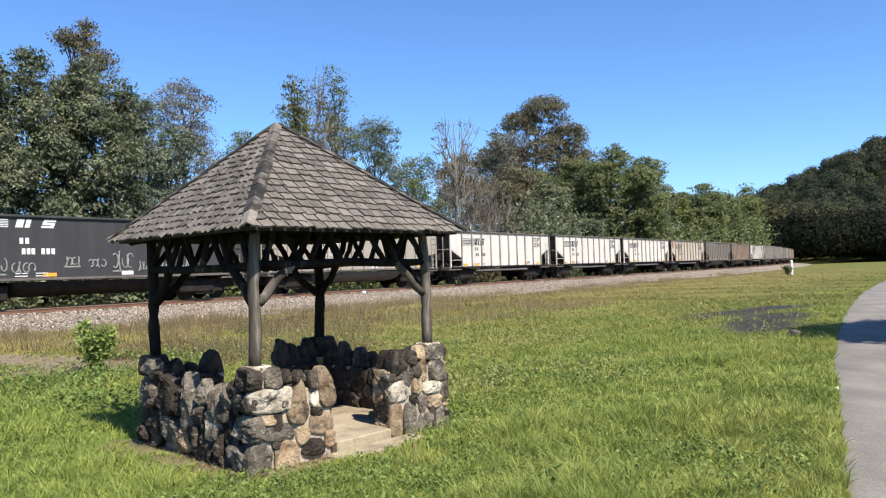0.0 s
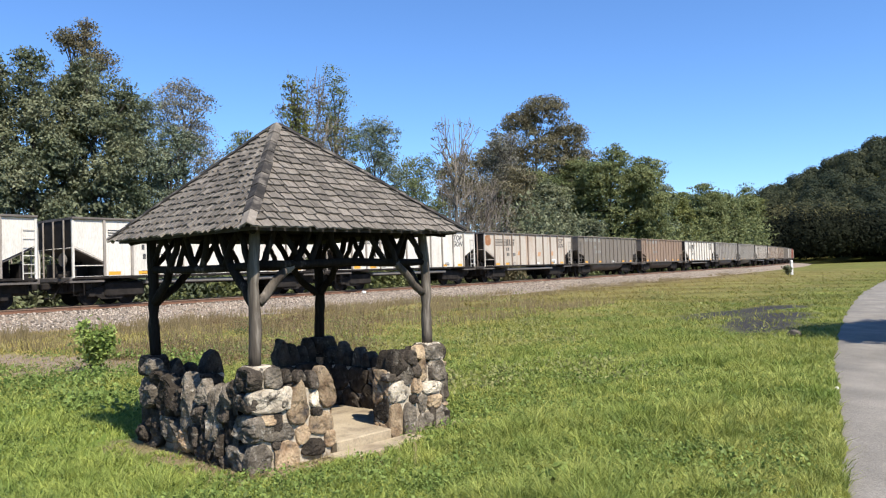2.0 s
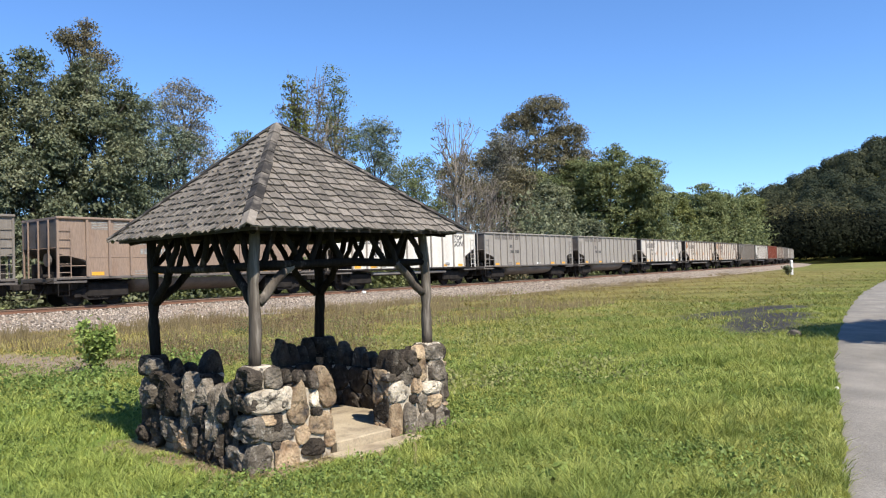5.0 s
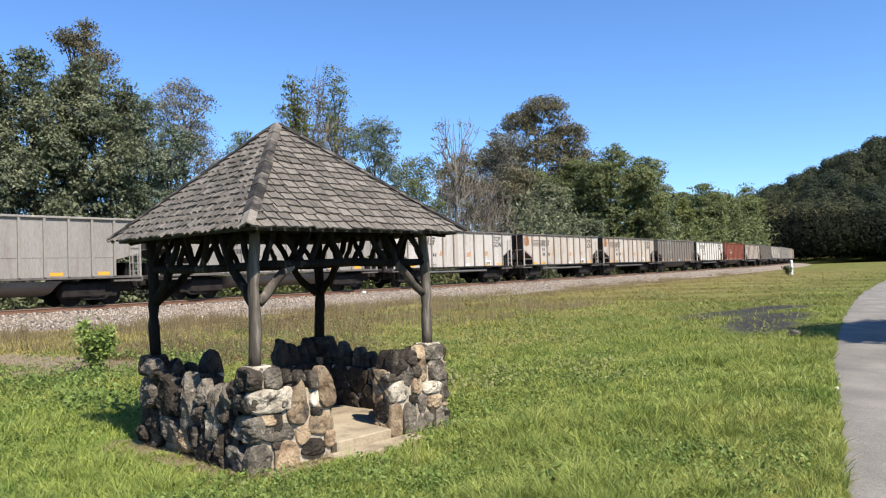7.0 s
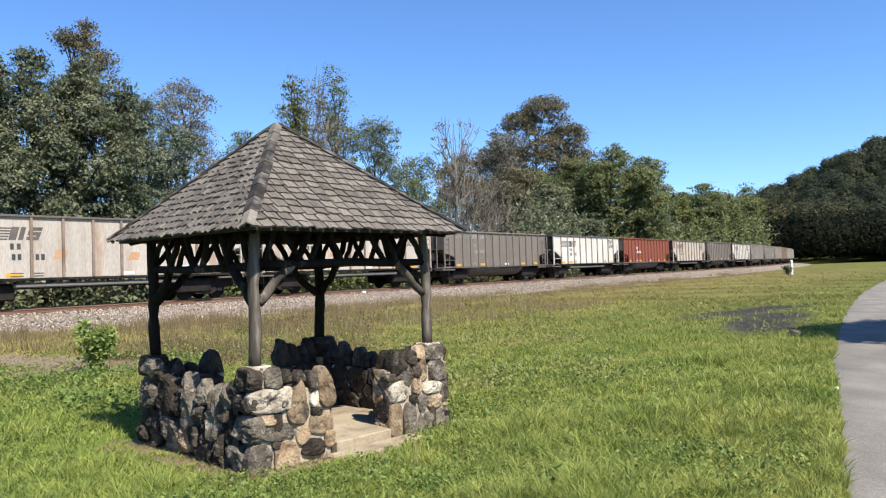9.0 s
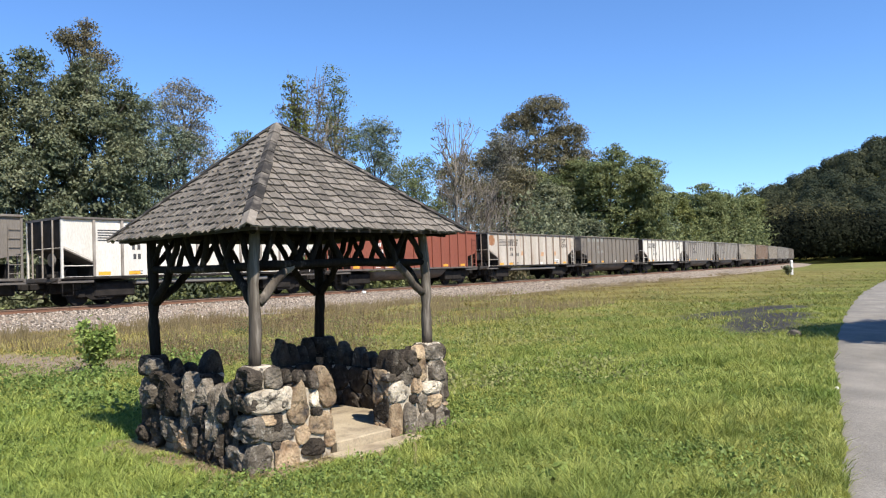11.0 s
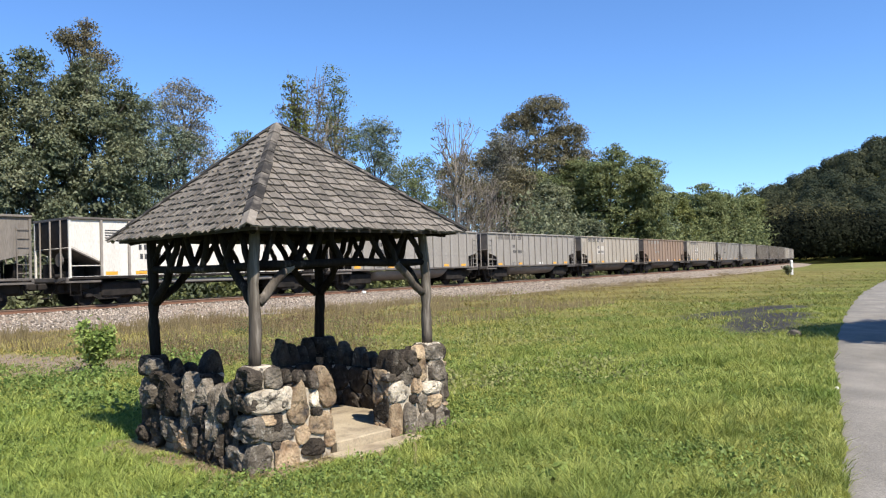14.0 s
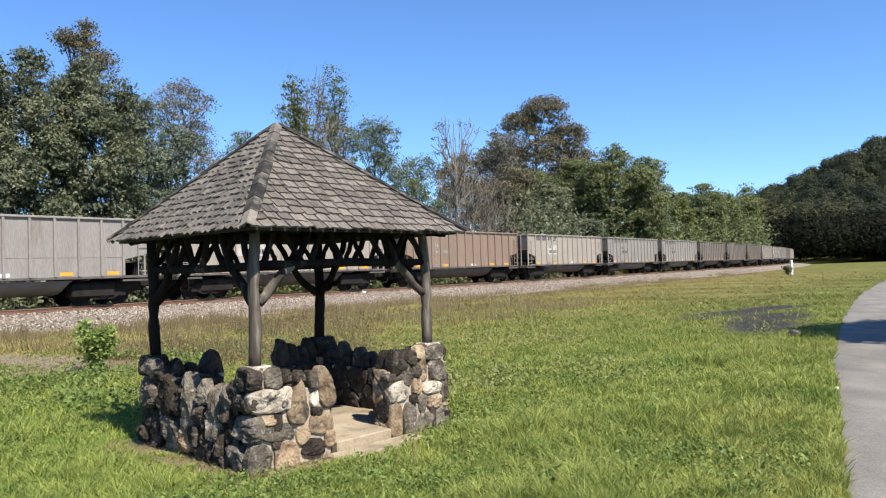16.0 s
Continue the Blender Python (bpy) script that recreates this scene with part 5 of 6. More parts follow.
def limb(m, a, b, r0, r1, rng, wob=0.06, n=6):
    a, b = Vector(a), Vector(b)
    ln = (b - a).length
    pts, rad = [], []
    off = Vector((0, 0, 0))
    for i in range(n):
        f = i / (n - 1)
        if 0 < i < n - 1:
            off += Vector([rng.uniform(-1, 1) * wob * ln / n * 2 for _ in range(3)])
        else:
            off *= 0.5
        pts.append(a.lerp(b, f) + off)
        rad.append(r0 + (r1 - r0) * f)
    m.tube(pts, rad, 5, cap=False)
    return pts


def build_tree(name, x, y, height, width, mat, label, seed, leaves=14000, leaf=0.16, blobs=None, base=0.12, bark=None, sparse=0.0, twigs=0, z0=None, category="tree", droop=0.3, clump=0.85, stems=0, full=False):
    """A tree: tapered trunk, limbs to each mass of the crown, twigs, and leaves in clumps."""
    leaves, leaf, clump = int(leaves * 1.35), leaf * 1.0, clump * 0.9
    r, rng = random.Random(seed), np.random.default_rng(seed)
    z = ground_z(x, y) if z0 is None else z0
    t = thing(name, pose(x, y, z, 0, 0, r.uniform(0, 360)), label, category)
    t.matrix_basis = pose(x, y, z)
    wood = Mesh()
    r0 = 0.016 * height + 0.03
    fork = height * (0.28 + 0.1 * r.random())
    limb(wood, (0, 0, -0.1), (r.uniform(-0.3, 0.3), r.uniform(-0.3, 0.3), fork), r0, r0 * 0.75, r, 0.03)
    top = height * 0.80
    lead = limb(wood, (0, 0, fork * 0.8), (0, 0, top), r0 * 0.72, r0 * 0.22, r, 0.01)
    if full:                                        # a broad round crown that reaches near to the ground
        blobs = [(0, 0, 0.52, 0.85, 0.40)]
        for i in range(24):
            h = 0.16 + 0.74 * (i + r.random()) / 24
            a = i * 2.4 + r.uniform(-0.5, 0.5)
            reach = 0.76 * math.sqrt(max(1 - ((h - 0.45) / 0.60) ** 2, 0.03))
            blobs.append((reach * math.cos(a), reach * math.sin(a), h, r.uniform(0.22, 0.36), r.uniform(0.07, 0.12)))
    if blobs is None:                               # masses of the crown: place, size
        blobs = [(0, 0, 0.60, 0.5, 0.34)]
        for i in range(15):
            h = 0.14 + 0.80 * (i + r.random()) / 15
            a = i * 2.4 + r.uniform(-0.6, 0.6)
            reach = 0.70 * math.sqrt(max(1 - abs(h - 0.42) * 1.65, 0.10))
            blobs.append((reach * math.cos(a), reach * math.sin(a), h, r.uniform(0.22, 0.42), r.uniform(0.07, 0.13)))
    peak = max(b[2] + b[4] for b in blobs) * 1.0
    blobs = [(p, q, h / peak, w_, t_ / peak) for p, q, h, w_, t_ in blobs]
    cs, ss, outs = [], [], []
    tot = sum(b[3] ** 1.6 for b in blobs)
    for bx, by, bz, br, bh in blobs:
        c = Vector((bx * width / 2, by * width / 2, bz * height))
        rad = np.array([br * width / 2, br * width / 2, bh * height])
        z0_ = max(fork * 0.6, min(c.z * 0.8, top))
        start = min(lead, key=lambda q: abs(q.z - z0_)) if z0_ > fork * 0.85 else Vector((0, 0, z0_))
        pts = limb(wood, start, c, r0 * 0.36 * (0.4 + br), r0 * 0.10, r, 0.10)
        for _ in range(5 + twigs):
            q = rng.normal(size=3)
            q /= np.linalg.norm(q)
            q[2] = abs(q[2]) * 0.9 + (0.3 if twigs else 0)
            tip = Vector(np.array(c) + q * rad * (1.0 if not twigs else 1.15))
            limb(wood, pts[r.randrange(2, 6)], tip, r0 * 0.11, 0.012 + 0.0006 * height, r, 0.12, 5)
        k = int(leaves * br ** 1.6 / tot)
        if not k:
            continue
        per = 30
        nc = max(4, k // per)
        d = rng.normal(size=(nc, 3))
        d /= np.linalg.norm(d, axis=1, keepdims=True)
        d[:, 2] = np.where(d[:, 2] < -0.5, -d[:, 2], d[:, 2])
        shell = (0.42 + 0.72 * rng.random((nc, 1)) ** 0.7)
        cc = np.array(c) + d * rad * shell
        csz = clump * (0.45 + 0.8 * rng.random(nc))
        if sparse:
            keep = rng.random(nc) > sparse
            cc, d, csz = cc[keep], d[keep], csz[keep]
            nc = len(cc)
            if not nc:
                continue
        g = rng.normal(size=(nc, per, 3))
        g *= (rng.random((nc, per, 1)) ** 0.4) / np.linalg.norm(g, axis=2, keepdims=True) * csz[:, None, None] * np.array([1.0, 1.0, 0.42])
        cs.append((cc[:, None] + g).reshape(-1, 3))
        outs.append(np.repeat(d, per, axis=0))
        ss.append(leaf * (0.6 + 0.8 * rng.random(nc * per)))
    for i in range(stems):                          # slim stems that fan out from the ground
        a, q = r.uniform(0, 6.28), r.uniform(0.15, 1.0)
        tip = (0.5 * width * q * math.cos(a), 0.5 * width * q * math.sin(a), height * r.uniform(0.55, 1.0) * (1.05 - 0.3 * q))
        pts = limb(wood, (0.2 * math.cos(a), 0.2 * math.sin(a), 0), tip, 0.05 + 0.002 * height, 0.014, r, 0.07, 7)
        for k in range(7):
            p0 = pts[r.randrange(2, 7)]
            limb(wood, p0, p0 + Vector((r.uniform(-1, 1), r.uniform(-1, 1), r.uniform(0.5, 1.8))) * height * 0.07, 0.02, 0.008, r, 0.1, 4)
    tr = part("trunk", wood, bark or MAT_BARK, t)
    smooth(tr)
    if cs:
        v, f = leaf_quads(np.concatenate(cs), np.concatenate(ss), rng, droop, np.concatenate(outs), True, 0.4)
        v[:, 2] = np.maximum(v[:, 2], base * height * 0.3)
        part("crown", array_mesh("crown", v, f), mat, t)
    return t


def beyond(px, off):
    """A place on the ground beyond the track, off metres past the train's track, on the line of sight with slope px (x over y)."""
    best = None
    for i in range(-90, 700):
        x, y, _ = track(i * 0.5, -off)
        e = abs(x / y - px) if y > 8 else 9
        if best is None or e < best[0]:
            best = (e, x, y)
    return best[1], best[2]


def slope_of(col):
    return (col - 784) / FOCAL


# masses of an open, spreading crown: place, height, half width, half height
SPREADING = [(0, 0, 0.60, 0.60, 0.20), (0.12, 0, 0.90, 0.36, 0.09), (-0.22, 0.1, 0.85, 0.30, 0.07), (0.45, 0, 0.76, 0.34, 0.09), (-0.55, 0, 0.66, 0.38, 0.09), (0.60, 0.1, 0.60, 0.40, 0.13),
             (-0.30, -0.2, 0.46, 0.50, 0.14), (0.20, 0, 0.38, 0.55, 0.14), (-0.75, 0, 0.47, 0.30, 0.10), (0.72, 0, 0.40, 0.34, 0.10), (0, 0.3, 0.24, 0.70, 0.12)]


def build_woods():
    # columns across the view, height of the top in the view, distance past the track, width in the view
    row = [
        ("tree", -30, 70, 9, 130, LEAF_DARK, "tall dark green broadleaf tree behind the railway", 1, dict(leaves=16000)),
        ("tree", 55, 100, 10, 190, LEAF_DARK, "broad dark green tree with drooping fronds behind the railway", 2, dict(leaves=40000, full=True)),
        ("tree", 152, 32, 12, 110, LEAF_BROWN, "tall tree with a thin browning top behind the railway", 3, dict(leaves=5200, twigs=3, leaf=0.14, sparse=0.2,
            blobs=[(0, 0, 0.90, 0.55, 0.05), (0.55, 0.1, 0.85, 0.42, 0.04), (-0.5, 0, 0.93, 0.32, 0.035), (0.15, 0, 0.97, 0.25, 0.03), (0, 0, 0.78, 0.5, 0.06)])),
        ("tree", 165, 112, 9, 170, LEAF_DARK, "dark green broadleaf tree behind the railway", 4, dict(leaves=38000, full=True)),
        ("tree", 245, 165, 9, 120, LEAF_BLUE, "blue-green tree with feathery leaves behind the railway", 5, dict(leaves=20000, sparse=0.2)),
        ("tree", 335, 126, 12, 155, LEAF_GREY, "slender thin-leaved grey-green tree behind the railway", 6, dict(leaves=22000, sparse=0.08, twigs=0, leaf=0.12)),
        ("tree", 300, 215, 9, 130, LEAF_BLUE, "low blue-green tree behind the railway", 31, dict(leaves=14000, sparse=0.35)),
        ("tree", 435, 222, 14, 90, LEAF_GREEN, "small green tree behind the railway", 7, dict(leaves=8000)),
        ("tree", 550, 140, 13, 190, LEAF_BROWN, "tall half-bare tree with reddish twigs and browning leaves", 8, dict(leaves=5200, twigs=3, stems=46, sparse=0.2, leaf=0.17, bark=MAT_PALE_BARK)),
        ("tree", 530, 134, 11, 62, LEAF_YELLOW, "slim yellow-leaved tree behind the railway", 32, dict(leaves=3600, sparse=0.1, leaf=0.2)),
        ("tree", 600, 116, 16, 90, LEAF_GREEN, "tall narrow green tree behind the railway", 9, dict(leaves=11000, sparse=0.12)),
        ("tree", 665, 206, 14, 115, LEAF_BLUE, "blue-green tree with loose foliage behind the railway", 10, dict(leaves=15000)),
        ("tree", 740, 275, 12, 120, LEAF_GREEN, "low green tree behind the railway", 11, dict(leaves=13000)),
        ("bare_tree", 812, 208, 9, 120, LEAF_BROWN, "bare pale-twigged tree behind the railway", 12, dict(leaves=350, twigs=4, stems=22, bark=MAT_PALE_BARK)),
        ("bare_tree", 865, 300, 9, 130, LEAF_BROWN, "leafless grey-stemmed thicket tree behind the railway", 13, dict(leaves=900, twigs=3, stems=40, bark=MAT_PALE_BARK)),
        ("tree", 830, 268, 20, 150, LEAF_BROWN, "brownish tree at the edge of the wood", 14, dict(leaves=14000, leaf=0.24)),
        ("tree", 955, 174, 18, 225, LEAF_BROWN, "tall brown-green tree with an open spreading top", 15, dict(leaves=64000, leaf=0.25, blobs=SPREADING)),
        ("tree", 900, 220, 15, 90, LEAF_GREY, "thin grey-green tree at the edge of the wood", 16, dict(leaves=9000, leaf=0.22)),
        ("tree", 915, 290, 13, 120, LEAF_BROWN, "brown-green tree at the edge of the wood", 33, dict(leaves=15000, leaf=0.22)),
        ("tree", 960, 300, 14, 120, LEAF_GREEN, "olive-green tree at the edge of the wood", 34, dict(leaves=17000, leaf=0.22)),
        ("tree", 972, 325, 13, 100, LEAF_DARK, "dense dark green tree behind the railway", 17, dict(leaves=26000, leaf=0.24, full=True)),
        ("tree", 1083, 268, 8, 200, LEAF_GREEN, "rounded green tree behind the railway", 18, dict(leaves=60000, leaf=0.27, full=True)),
        ("tree", 1035, 388, 8, 90, LEAF_DARK, "dark green tree with trailing vines behind the railway", 19, dict(leaves=17000, leaf=0.25)),
        ("tree", 1155, 318, 11, 90, LEAF_BLUE, "grey-green tree behind the railway", 20, dict(leaves=13000, leaf=0.28)),
        ("tree", 1195, 335, 10, 80, LEAF_YELLOW, "yellow-green tree behind the railway", 21, dict(leaves=13000, leaf=0.33)),
        ("tree", 1235, 328, 11, 105, LEAF_GREEN, "green tree with pointed tops behind the railway", 22, dict(leaves=20000, leaf=0.36, full=True)),
        ("tree", 1275, 345, 9, 80, LEAF_GREEN, "green tree behind the railway bend", 23, dict(leaves=14000, leaf=0.4, full=True)),
        ("tree", 1305, 331, 11, 90, LEAF_GREEN, "tall green tree behind the railway bend", 24, dict(leaves=15000, leaf=0.45, full=True)),
        ("tree", 1335, 345, 10, 60, LEAF_YELLOW, "yellowing tree behind the railway bend", 25, dict(leaves=11000, leaf=0.5)),
    ]
    for name, col, top, off, wide, mat, label, seed, extra in row:
        x, y = beyond(slope_of(col), off)
        h = EYE + (LEVEL - TILT * (col - 784) - top) * y / FOCAL
        extra.setdefault("clump", 0.42 + 0.008 * y)
        build_tree(name, x, y, h, wide * y / FOCAL, mat, label, seed, **extra)
    # scrub that closes the wood's edge
    for i, (a, b, mat, h) in enumerate(((-80, 60, LEAF_DARK, 7.0), (60, 190, LEAF_DARK, 7.0), (190, 330, LEAF_BLUE, 6.0), (330, 480, LEAF_GREEN, 5.0), (480, 640, LEAF_GREEN, 6.0), (640, 780, LEAF_GREEN, 6.5),
                                        (780, 900, LEAF_BROWN, 6.0), (900, 1020, LEAF_DARK, 11.0), (1020, 1140, LEAF_GREEN, 12.0), (1140, 1230, LEAF_GREEN, 12.0), (1230, 1310, LEAF_GREEN, 13.0), (1310, 1362, LEAF_GREEN, 15.0))):
        rng = np.random.default_rng(100 + i)
        cs, ss = [], []
        for k in range(26):
            x, y = beyond(slope_of(a + (b - a) * rng.random()), 7.0 + 7.0 * rng.random())
            hh = h * (0.45 + 0.6 * rng.random())
            n = 520
            rad = 0.9 + 0.012 * y
            q = np.clip(rng.normal(size=(n, 3)), -1.7, 1.7) * (rad, rad, hh * 0.3)
            q[:, 2] = np.abs(q[:, 2] + hh * 0.42)
            cs.append(q + (x, y, 0.0))
            ss.append((0.17 + 0.0029 * y) * (0.6 + 0.8 * rng.random(n)))
        v, f = leaf_quads(np.concatenate(cs), np.concatenate(ss), rng, 0.3, None, True)
        tagged(part("undergrowth", array_mesh("undergrowth", v, f), mat), "dense leafy scrub along the far side of the railway", "undergrowth", kind="stuff")
    # weeds between the ties' ends and the scrub
    rng = np.random.default_rng(77)
    cs, ss = [], []
    for k in range(220):
        s = -40 + 170 * rng.random() ** 1.4
        x, y, _ = track(s, -3.4 - 2.6 * rng.random())
        n = 60
        q = rng.normal(size=(n, 3)) * (0.35, 0.35, 0.28)
        q[:, 2] = np.abs(q[:, 2]) + 0.15
        cs.append(q * (0.5 + rng.random()) + (x, y, 0.1))
        ss.append((0.10 + 0.002 * y) * (0.6 + 0.8 * rng.random(n)))
    v, f = leaf_quads(np.concatenate(cs), np.concatenate(ss), rng)
    tagged(part("trackside_weeds", array_mesh("trackside_weeds", v, f), LEAF_GREEN), "leafy weeds growing behind the track", "weeds", kind="stuff")


def wood_mass(name, count, place, height, mat, label, seed, size):
    """A far wood: crowns of coarse leaf clumps, as one mass."""
    rng = np.random.default_rng(seed)
    cs, ss, outs = [], [], []
    for k in range(count):
        x, y = place(rng)
        h = height(rng)
        rad = h * (0.34 + 0.22 * rng.random())
        n = 660
        d = rng.normal(size=(n, 3))
        d /= np.linalg.norm(d, axis=1, keepdims=True)
        d[:, 2] = np.abs(d[:, 2]) - 0.7 * rng.random(n)
        q = d * (rad, rad, h * 0.5) * (0.75 + 0.35 * rng.random((n, 1)))
        cs.append(q + (x, y, ground_z(x, y) + h * 0.52))
        outs.append(d)
        ss.append((size + 0.0018 * y) * 0.78 * (0.6 + 0.8 * rng.random(n)))
    v, f = leaf_quads(np.concatenate(cs), np.concatenate(ss), rng, 0.3, np.concatenate(outs) * 3.0, True, 0.9)
    tagged(part(name, array_mesh(name, v, f), mat), label, "forest", kind="stuff")


def build_hill_woods():
    def slope_place(rng):
        y = 262 + 300 * rng.random() ** 1.3
        return y * (0.40 + 0.32 * rng.random()), y

    def foot_place(rng):
        y = 234 + 26 * rng.random()
        return y * (0.432 + 0.25 * rng.random()), y

    wood_mass("hillside_woods", 600, slope_place, lambda r: 8 + 8 * r.random(), LEAF_FAR, "wooded hillside in late summer green beyond the field", 9, 0.8)
    def edge_place(rng):
        y = 239 + 9 * rng.random()
        return y * (0.434 + 0.09 * rng.random()), y

    wood_mass("olive_wood", 18, edge_place, lambda r: 17 + 5 * r.random(), LEAF_OLIVE, "olive-green broadleaf trees at the foot of the hill", 29, 0.6)
    # lowest row of trees, coloured as dark as the shade there
    wood_mass("evergreen_wood", 250, foot_place, lambda r: 10 + 9 * r.random(), LEAF_FOOT, "wood at the foot of the hill, its shade put into dark leaves", 19, 0.7)


build_woods()
build_hill_woods()
# the tree by the trail whose shade falls on it
build_tree("tree", 14.7, 12.8, 7.8, 9.5, LEAF_GREEN, "green roadside tree that shades the trail", 41, leaves=28000, leaf=0.3)


# ---- field plants and small things ----
GAZ_INV = GAZ.inverted()


def blocked(x, y):
    """True where no grass grows: trail, track, shelter."""
    if x > path_edge(y) - 0.02:
        return True
    q = GAZ_INV @ Vector((x, y, 0))
    if abs(q.x) < HX + 0.26 and abs(q.y) < HY + 0.22 and noise.noise((x * 3.0, y * 3.0, 6)) > 0.0:
        return True
    if abs(q.x) < HX + 0.02 and abs(q.y) < HY + 0.02 or (-0.5 < q.x < 0.62 and -HY - 0.32 < q.y < 0):
        return True
    return side_of_track(x, y) < 4.9 - 1.2 * smoothstep(35, 90, y) + 0.9 * noise.noise((x * 0.3, y * 0.3, 0))


def on_gravel(x, y):
    """True on the bare gravel patch behind the shelter."""
    return abs((x + 8.9) * 0.82 - (y - 16.3) * 0.57) < 3.4 and abs((x + 8.9) * 0.57 + (y - 16.3) * 0.82) < 1.25


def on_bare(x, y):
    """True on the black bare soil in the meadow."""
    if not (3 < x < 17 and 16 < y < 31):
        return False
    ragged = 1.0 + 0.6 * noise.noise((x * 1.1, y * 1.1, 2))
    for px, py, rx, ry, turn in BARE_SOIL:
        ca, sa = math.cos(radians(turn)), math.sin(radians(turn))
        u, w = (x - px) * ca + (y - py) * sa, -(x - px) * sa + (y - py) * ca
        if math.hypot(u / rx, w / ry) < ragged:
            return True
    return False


def build_grass():
    rng = np.random.default_rng(21)
    n = 800000
    r = 4.2 * (110 / 4.2) ** (rng.random(n) ** 1.2)
    a = np.radians(-33 + 66 * rng.random(n))
    x, y = r * np.sin(a), r * np.cos(a)
    cell = 0.09 + 0.010 * r                         # blades gather in tufts
    ix, iy = np.floor(x / cell), np.floor(y / cell)
    spot = lambda k: np.modf(np.abs(np.sin(ix * 12.9898 + iy * 78.233 + k) * 43758.5453))[0]
    pull = 0.55 * rng.random(n)
    x, y = x + pull * ((ix + spot(0)) * cell - x), y + pull * ((iy + spot(5)) * cell - y)
    size = 0.6 + 0.8 * spot(9)
    keep, zs = np.zeros(n, bool), np.zeros(n)
    thin = rng.random(n) > np.clip(17.0 / r, 0.25, 1)
    for i in range(n):
        if thin[i] or blocked(x[i], y[i]):
            continue
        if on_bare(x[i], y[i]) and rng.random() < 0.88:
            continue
        if on_gravel(x[i], y[i]) and rng.random() < 0.85:
            continue
        keep[i] = True
        zs[i] = ground_z(x[i], y[i])
    x, y, zs, r, size = x[keep], y[keep], zs[keep], r[keep], size[keep]
    n = len(x)
    patch = np.array([noise.noise((x[i] * 0.55, y[i] * 0.55, 9)) + 0.5 * noise.noise((x[i] * 1.9, y[i] * 1.9, 4)) for i in range(n)])
    h = size * (0.045 + 0.065 * rng.random(n) + 0.09 * np.clip(patch, -0.35, 1)) * (1 + 0.8 * (rng.random(n) > 0.95)) * np.clip(1.12 - 0.012 * r, 0.55, 1)
    gx, gy = x - GAZ.translation.x, y - GAZ.translation.y
    ca, sa = math.cos(radians(47.86)), math.sin(radians(47.86))
    clear = np.maximum(np.abs(gx * ca + gy * sa) - HX, np.abs(gy * ca - gx * sa) - HY)     # trodden short round the walls
    h *= np.clip(0.35 + 0.75 * clear, 0.35, 1.0)
    w = np.clip(0.00056 * r, 0.0036, 0.045) * (0.6 + 0.8 * rng.random(n))
    t = 2 * np.pi * rng.random(n)
    lean = h * (0.4 + 1.0 * rng.random(n))
    b = t + rng.normal(size=n) * 0.8
    dx, dy = np.cos(t) * w, np.sin(t) * w
    lx, ly = np.sin(b) * lean, -np.cos(b) * lean
    v = np.zeros((n, 5, 3))
    v[:, 0] = np.stack([x - dx, y - dy, zs - 0.01], 1)
    v[:, 1] = np.stack([x + dx, y + dy, zs - 0.01], 1)
    v[:, 2] = np.stack([x + dx * 0.75 + lx * 0.35, y + dy * 0.75 + ly * 0.35, zs + h * 0.6], 1)
    v[:, 3] = np.stack([x - dx * 0.75 + lx * 0.35, y - dy * 0.75 + ly * 0.35, zs + h * 0.6], 1)
    v[:, 4] = np.stack([x + lx, y + ly, zs + h], 1)
    base = 5 * np.arange(n)[:, None]
    near, far = base[r < 14], base[r >= 14]         # bent blades near by, plain ones far off
    f = np.concatenate([near + np.array([[0, 1, 2]]), near + np.array([[0, 2, 3]]), near + np.array([[3, 2, 4]]), far + np.array([[0, 1, 4]])])
    used, f = np.unique(f, return_inverse=True)
    ob = part("grass", array_mesh("grass", v.reshape(-1, 3)[used], f.reshape(-1, 3)), MAT_GRASS)
    tagged(ob, "rough green field grass with straw-coloured patches", "grass", kind="stuff")


def build_shrub(name, x, y, h, w, mat, label, seed, n=1500, leaf=0.07):
    rng, r = np.random.default_rng(seed), random.Random(seed)
    t = thing(name, pose(x, y, ground_z(x, y)), label, "shrub" if name == "shrub" else "weed")
    stems = Mesh()
    cs = []
    for i in range(12):
        a, reach = r.uniform(0, 6.28), r.uniform(0.1, 0.5) * w
        tip = (reach * math.cos(a), reach * math.sin(a), h * r.uniform(0.55, 1.0))
        limb(stems, (0.05 * math.cos(a), 0.05 * math.sin(a), 0), tip, 0.012, 0.004, r, 0.08, 5)
        f = rng.random((n // 12, 1)) ** 0.6
        cs.append(np.array(tip) * (0.25 + 0.75 * f) + rng.normal(size=(n // 12, 3)) * (0.11 * w, 0.11 * w, 0.07 * h))
    c = np.concatenate(cs)
    c[:, 2] = np.maximum(c[:, 2], 0.02)
    v, f = leaf_quads(c, leaf * (0.6 + 0.8 * rng.random(len(c))), rng, 0.2)
    part("stems", stems, MAT_BARK, t)
    part("leaves", array_mesh("leaves", v, f), mat, t)
    return t


def build_post():
    t = thing("marker_post", pose(38.3, 83.5, ground_z(38.3, 83.5)), "white-painted wooden marker post beside the railway", "post")
    m = Mesh().box((-0.12, -0.12, -0.1), (0.12, 0.12, 1.55), 0.02)
    m.add([(-0.12, -0.12, 1.551), (0.12, -0.12, 1.551), (0.12, 0.12, 1.551), (-0.12, 0.12, 1.551), (0, 0, 1.66)], [(0, 1, 4), (1, 2, 4), (2, 3, 4), (3, 0, 4)])
    part("shaft", m, MAT_POST, t)


